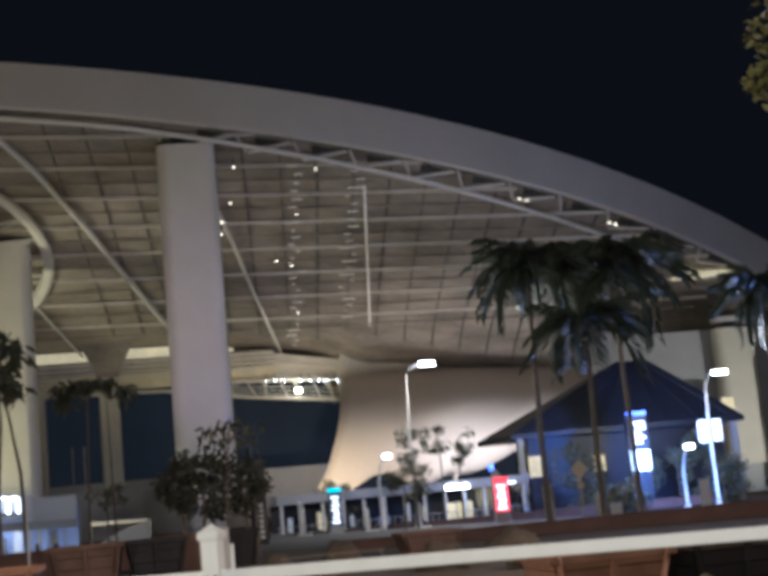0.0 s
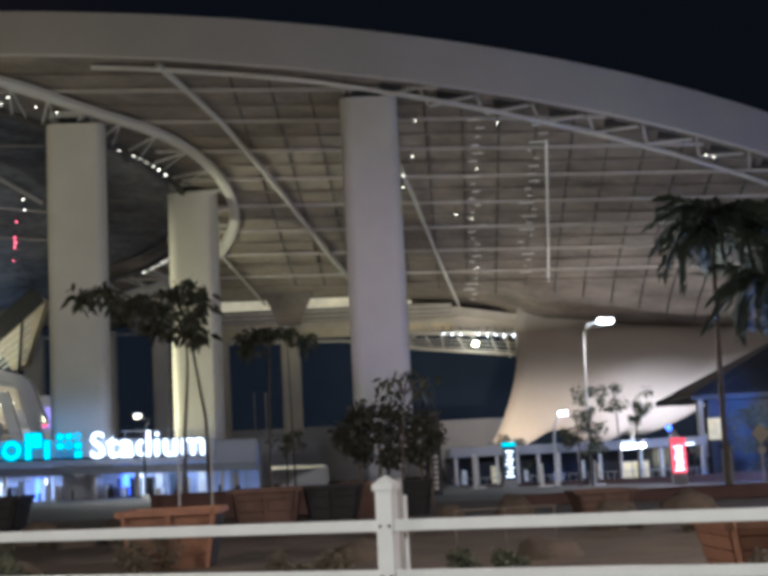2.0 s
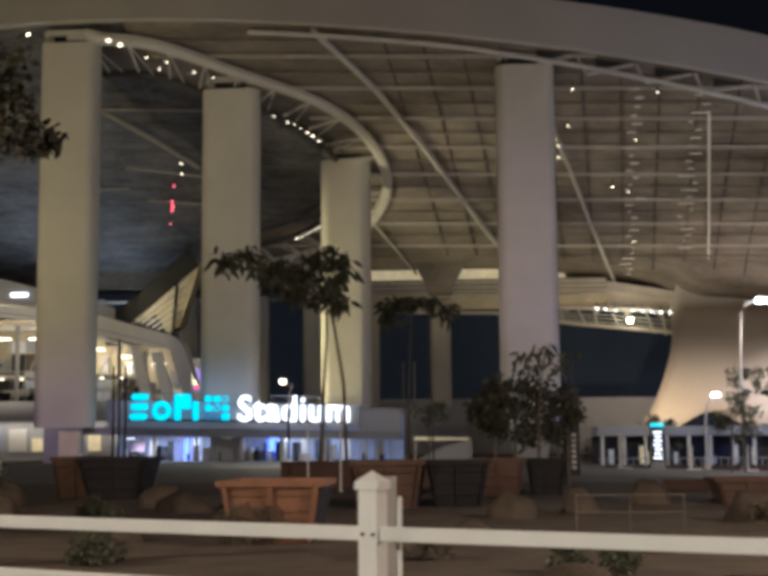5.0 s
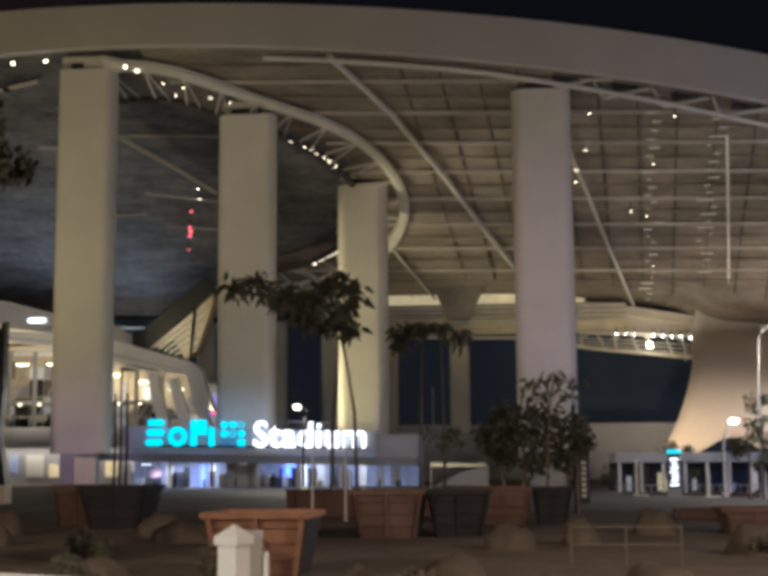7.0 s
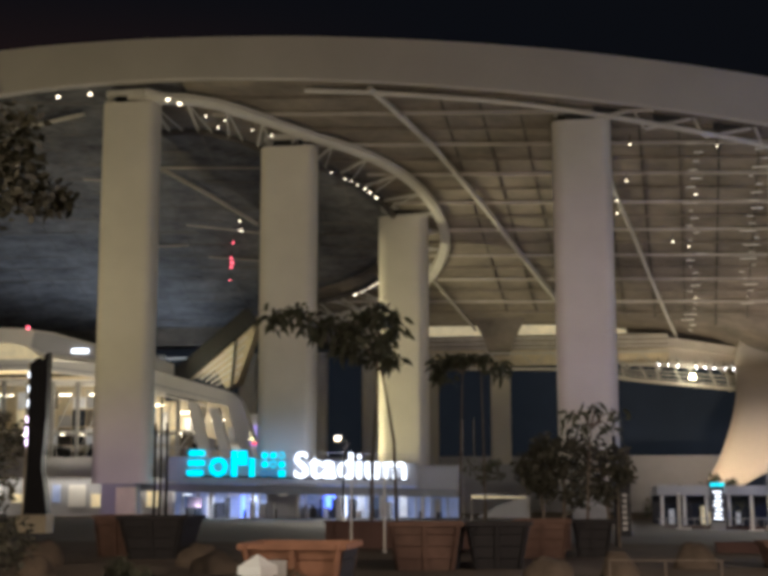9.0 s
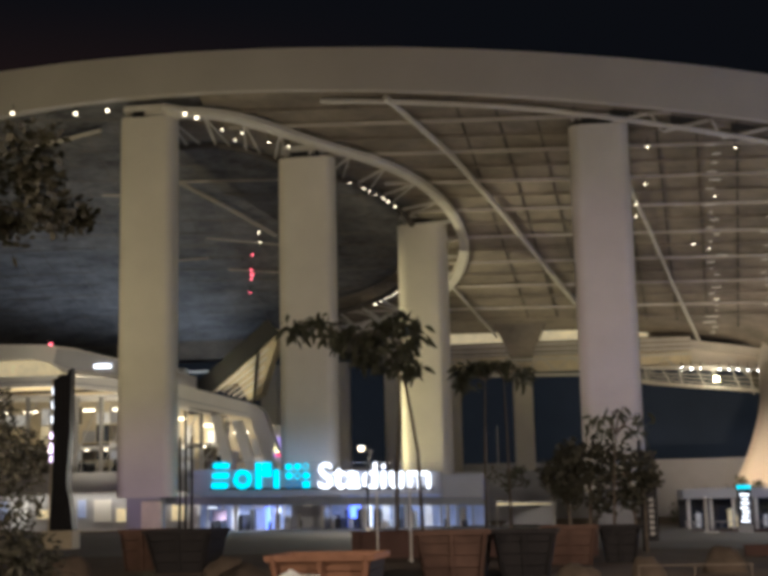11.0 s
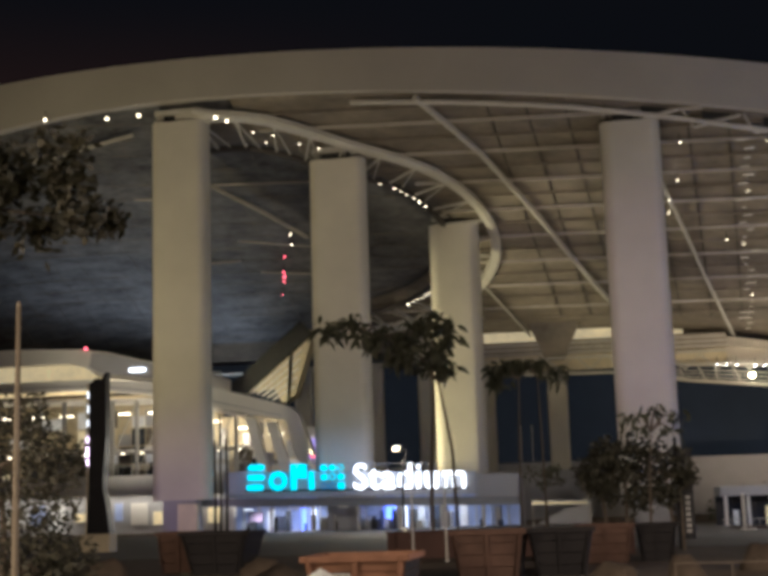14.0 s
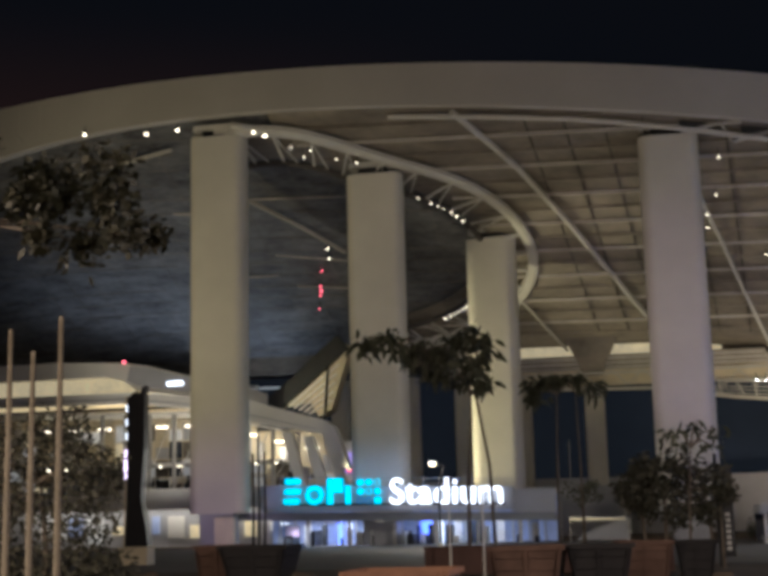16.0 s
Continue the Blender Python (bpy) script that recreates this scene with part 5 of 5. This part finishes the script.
for v in bm.verts:
    v.co = Vector((v.co.x * .95, v.co.y * .6, max(-.3, v.co.z) * .62)) * (1 + .18 * noise.noise(v.co * 1.4))
part("stone", bm, M["rock"], t, smooth=True)

# ---- white rail fence ----
fence = thing("rail_fence", (0, 8.5, 0), "white three-rail vinyl fence along the path", "fence")
fence.rotation_euler = (0, 0, radians(-25))


def fence_post(x, y, w, top, key, name="post"):
    p = part(name, bx(x - w / 2, x + w / 2, y - w / 2, y + w / 2, -.15 if y < .1 else -.2, top - .10, bevel=.006), M[key], fence)
    c = nb()
    o = w / 2 + .014
    vs = [c.verts.new(q) for q in ((x - o, y - o, top - .11), (x + o, y - o, top - .11), (x + o, y + o, top - .11), (x - o, y + o, top - .11), (x - o, y - o, top - .065), (x + o, y - o, top - .065), (x + o, y + o, top - .065), (x - o, y + o, top - .065), (x, y, top))]
    for f in ((3, 2, 1, 0), (0, 1, 5, 4), (1, 2, 6, 5), (2, 3, 7, 6), (3, 0, 4, 7), (4, 5, 8), (5, 6, 8), (6, 7, 8), (7, 4, 8)):
        c.faces.new([vs[i] for i in f])
    part("cap", c, M[key], p)
    return p


for x in (-9.8, -4.9, 0, 4.9, 9.8):
    p = fence_post(x, 0, .127, 1.40, "vinyl")
    for z in (1.035, .68):
        for dx in (-.03, .04):
            b = nb()
            tube(b, [(x + dx, -.06, z), (x + dx, -.075, z)], .011, 8)
            part("bolt", b, M["bolt"], p)
for x in (-9.8, -4.9, 0, 4.9, 9.8):
    # grey block imitates each post's shaded side, white strip its bright far edge
    part("back_post", bx(x - .058, x + .05, .068, .20, -.2, 1.36, bevel=.005), M["shade"], fence, "grey block standing in for the post's shaded side")
    part("edge_strip", bx(x + .04, x + .068, .207, .235, -.2, 1.24, bevel=.004), M["vinyl"], fence)
for z in (1.035, .68, .32):
    for x in (-9.8, -4.9, 0, 4.9):
        part("rail", bx(x + .062, x + 4.838, -.03, .02, z - .042, z + .042, bevel=.008), M["vinyl"], fence)

# ---- fittings inside the concourse and entrance ----
r5 = random.Random(5)
for k in range(34):
    x = -84 + 43 * r5.random()
    z = r5.choice((6.7, 6.7, 10.2))
    w, h = r5.uniform(.3, 1.5), r5.uniform(.9, 3.0)
    cpart("partition", bx(x - w / 2, x + w / 2, 170 + 4 * r5.random(), 174.6, z, min(z + h, 14)), M[r5.choice(("wall", "white", "gold", "black", "soffit", "metal"))])
cpart("mid_floor", bx(-100, -46, 168.5, 175, 9.8, 10.2), M["white"])
for k in range(9):
    x = -82 + 4.4 * k
    bm = nb()
    beam(bm, (x, 166.2, 6.8), (x + 4.2, 166.2, 16.0 - max(0, .26 * (x + 60))), .16, .16)
    cpart("brace", bm, M["steel"])
for k in range(15):
    x = -82 + 2.7 * k
    cpart("downlight", bx(x - .14, x + .14, 169, 169.3, 9.6, 9.75), M["l_warm"], "small warm downlight")
for k in range(30):
    x = -42 + 32 * r5.random()
    w, h = r5.uniform(.15, .8), r5.uniform(.6, 2.4)
    epart("fitting", bx(x - w / 2, x + w / 2, 148.6 + 3.6 * r5.random(), 152.6, G, G + h), M[r5.choice(("wall", "dark", "glass", "navy", "metal", "dark"))])
for k in range(6):
    x = -40 + 5.6 * k
    epart("soffit_lamp", bx(x - .5, x + .5, 148.4, 148.6, 1.7, 1.8), M["l_white"] if k in (0, 3) else M["l_dim"], "small lamp under the canopy")
t = thing("gate_tent", (-3.8, 138, G), "small grey gate tent with a white edge glowing by its own emission", "tent")
# edge emits in place of light falling on the tent cloth
part("edge_light", bx(-3.0, 2.6, -.1, .05, 2.25, 2.55), M["l_glaze"], t, "white edge glowing by its own emission")
part("roof", prism(nb(), [(-3.1, 2.55), (3.0, 2.35), (3.0, 2.5), (-3.1, 2.75)], "y", -.2, 4), M["wall"], t)
part("side_panel", prism(nb(), [(-2.6, .3), (2.9, .2), (2.9, 2.3), (.2, 1.7)], "y", .2, .3), M["wall"], t)
for x in (-3.0, 2.9):
    part("post", bx(x - .06, x + .06, -.06, .06, 0, 2.5), M["steel"], t)
for x, y, h in ((11.7, 111, 2.9), (22.4, 113, 2.2), (17.6, 112, 2.0)):
    t = thing("gate_post", (x, y, ground_z(x, y)), "white lit gate post on the plaza edge", "post", "gate posts")
    part("post", bx(-.14, .14, -.1, .1, 0, h, bevel=.02), M["white"], t)
    part("foot", bx(-.3, .9, -.2, .2, 0, .16, bevel=.02), M["white"], t)

# panels and glazing on the rear wall of the concourse
for i in range(24):
    for j in range(6):
        x, z = -88 + 2.0 * i, 1.0 + 2.5 * j
        if r5.random() < .8 and (x < -52 or z < 11):
            key = r5.choice(("l_glazew", "l_glaze", "l_glazew", "wall", "white", "soffit", "gold", "glass"))
            cpart("wall_panel", bx(x + .06, x + 1.9, 174.85, 174.98, z + .06, z + r5.choice((2.35, 2.35, 1.6))), M[key])
for x, y, w, h in ((39.4, 150, 3.4, 3.2), (43.6, 152, 3.6, 2.8), (36.2, 154, 2.6, 2.4)):
    g = ground_z(x, y)
    t = thing("peaked_tent", (x, y, g), "white peaked event tent standing on posts", "tent", "peaked tents")
    bm = nb()
    a = [bm.verts.new(p) for p in ((-w / 2, -w / 2, h), (w / 2, -w / 2, h), (w / 2, w / 2, h), (-w / 2, w / 2, h))]
    b = [bm.verts.new((v.co.x * .5, v.co.y * .5, h + .7)) for v in a]
    c = bm.verts.new((0, 0, h + 2.4))
    for k in range(4):
        bm.faces.new((a[k], a[(k + 1) % 4], b[(k + 1) % 4], b[k]))
        bm.faces.new((b[k], b[(k + 1) % 4], c))
    part("roof", bm, M["white"], t, "white fabric peak")
    part("valance", bx(-w / 2, w / 2, -w / 2 - .02, -w / 2, h - .5, h), M["white"], t)
    for sx in (-1, 1):
        for sy in (-1, 1):
            part("post", bx(sx * w / 2 - .05, sx * w / 2 + .05, sy * w / 2 - .05, sy * w / 2 + .05, 0, h), M["metal"], t)

# ---- mounds of earth and a tubular rail between the tree boxes ----
rm = random.Random(12)


def mound(x, y, w, h, seed):
    t = thing("earth_mound", (x, y, ground_z(x, y) - .12), "rounded brown mound of loose earth between tree boxes", "mound", "earth mounds")
    bm = nb()
    bmesh.ops.create_icosphere(bm, subdivisions=3, radius=1)
    for v in bm.verts:
        n = noise.noise(v.co * 1.6 + Vector((seed, 0, 0)))
        v.co = Vector((v.co.x * w, v.co.y * w * .8, max(-.05, v.co.z) * h)) * (1 + .28 * n)
    part("earth", bm, M["earth"], t, smooth=True)


for i, (x, y, w, h) in enumerate(((-11.6, 50, 1.1, 1.2), (-9.9, 46, 1.3, 1.0), (-8.3, 48, .9, 1.3), (-17.8, 50, 1.2, 1.3), (-19.6, 47, 1.3, 1.2), (-15.6, 44, .8, 1.0), (1.4, 42, 1.1, 1.1), (.2, 32, .9, .8), (3.6, 44, .8, 1.2), (4.6, 30, 1.1, .8), (-8.6, 33, .9, .7), (-11.8, 31, 1.0, .8), (8.4, 40, 1.2, 1.2), (12.4, 46, 1.4, 1.3), (2.2, 24, .8, .6), (-3.2, 22, .9, .5), (6.6, 50, 1.0, 1.4))):
    mound(x, y, w * .8, h * .78, i)
t = thing("tubular_rail", (4.4, 36, ground_z(4.4, 36)), "low tubular metal rail frame on the soil", "rail")
for x in (-1.4, 0, 1.4):
    bm = nb()
    tube(bm, [(x, 0, -.05), (x, 0, .95)], .02, 8)
    part("upright", bm, M["bark"], t)
for z in (.5, .95):
    bm = nb()
    tube(bm, [(-1.45, 0, z), (1.45, 0, z)], .02, 8)
    part("bar", bm, M["bark"], t)
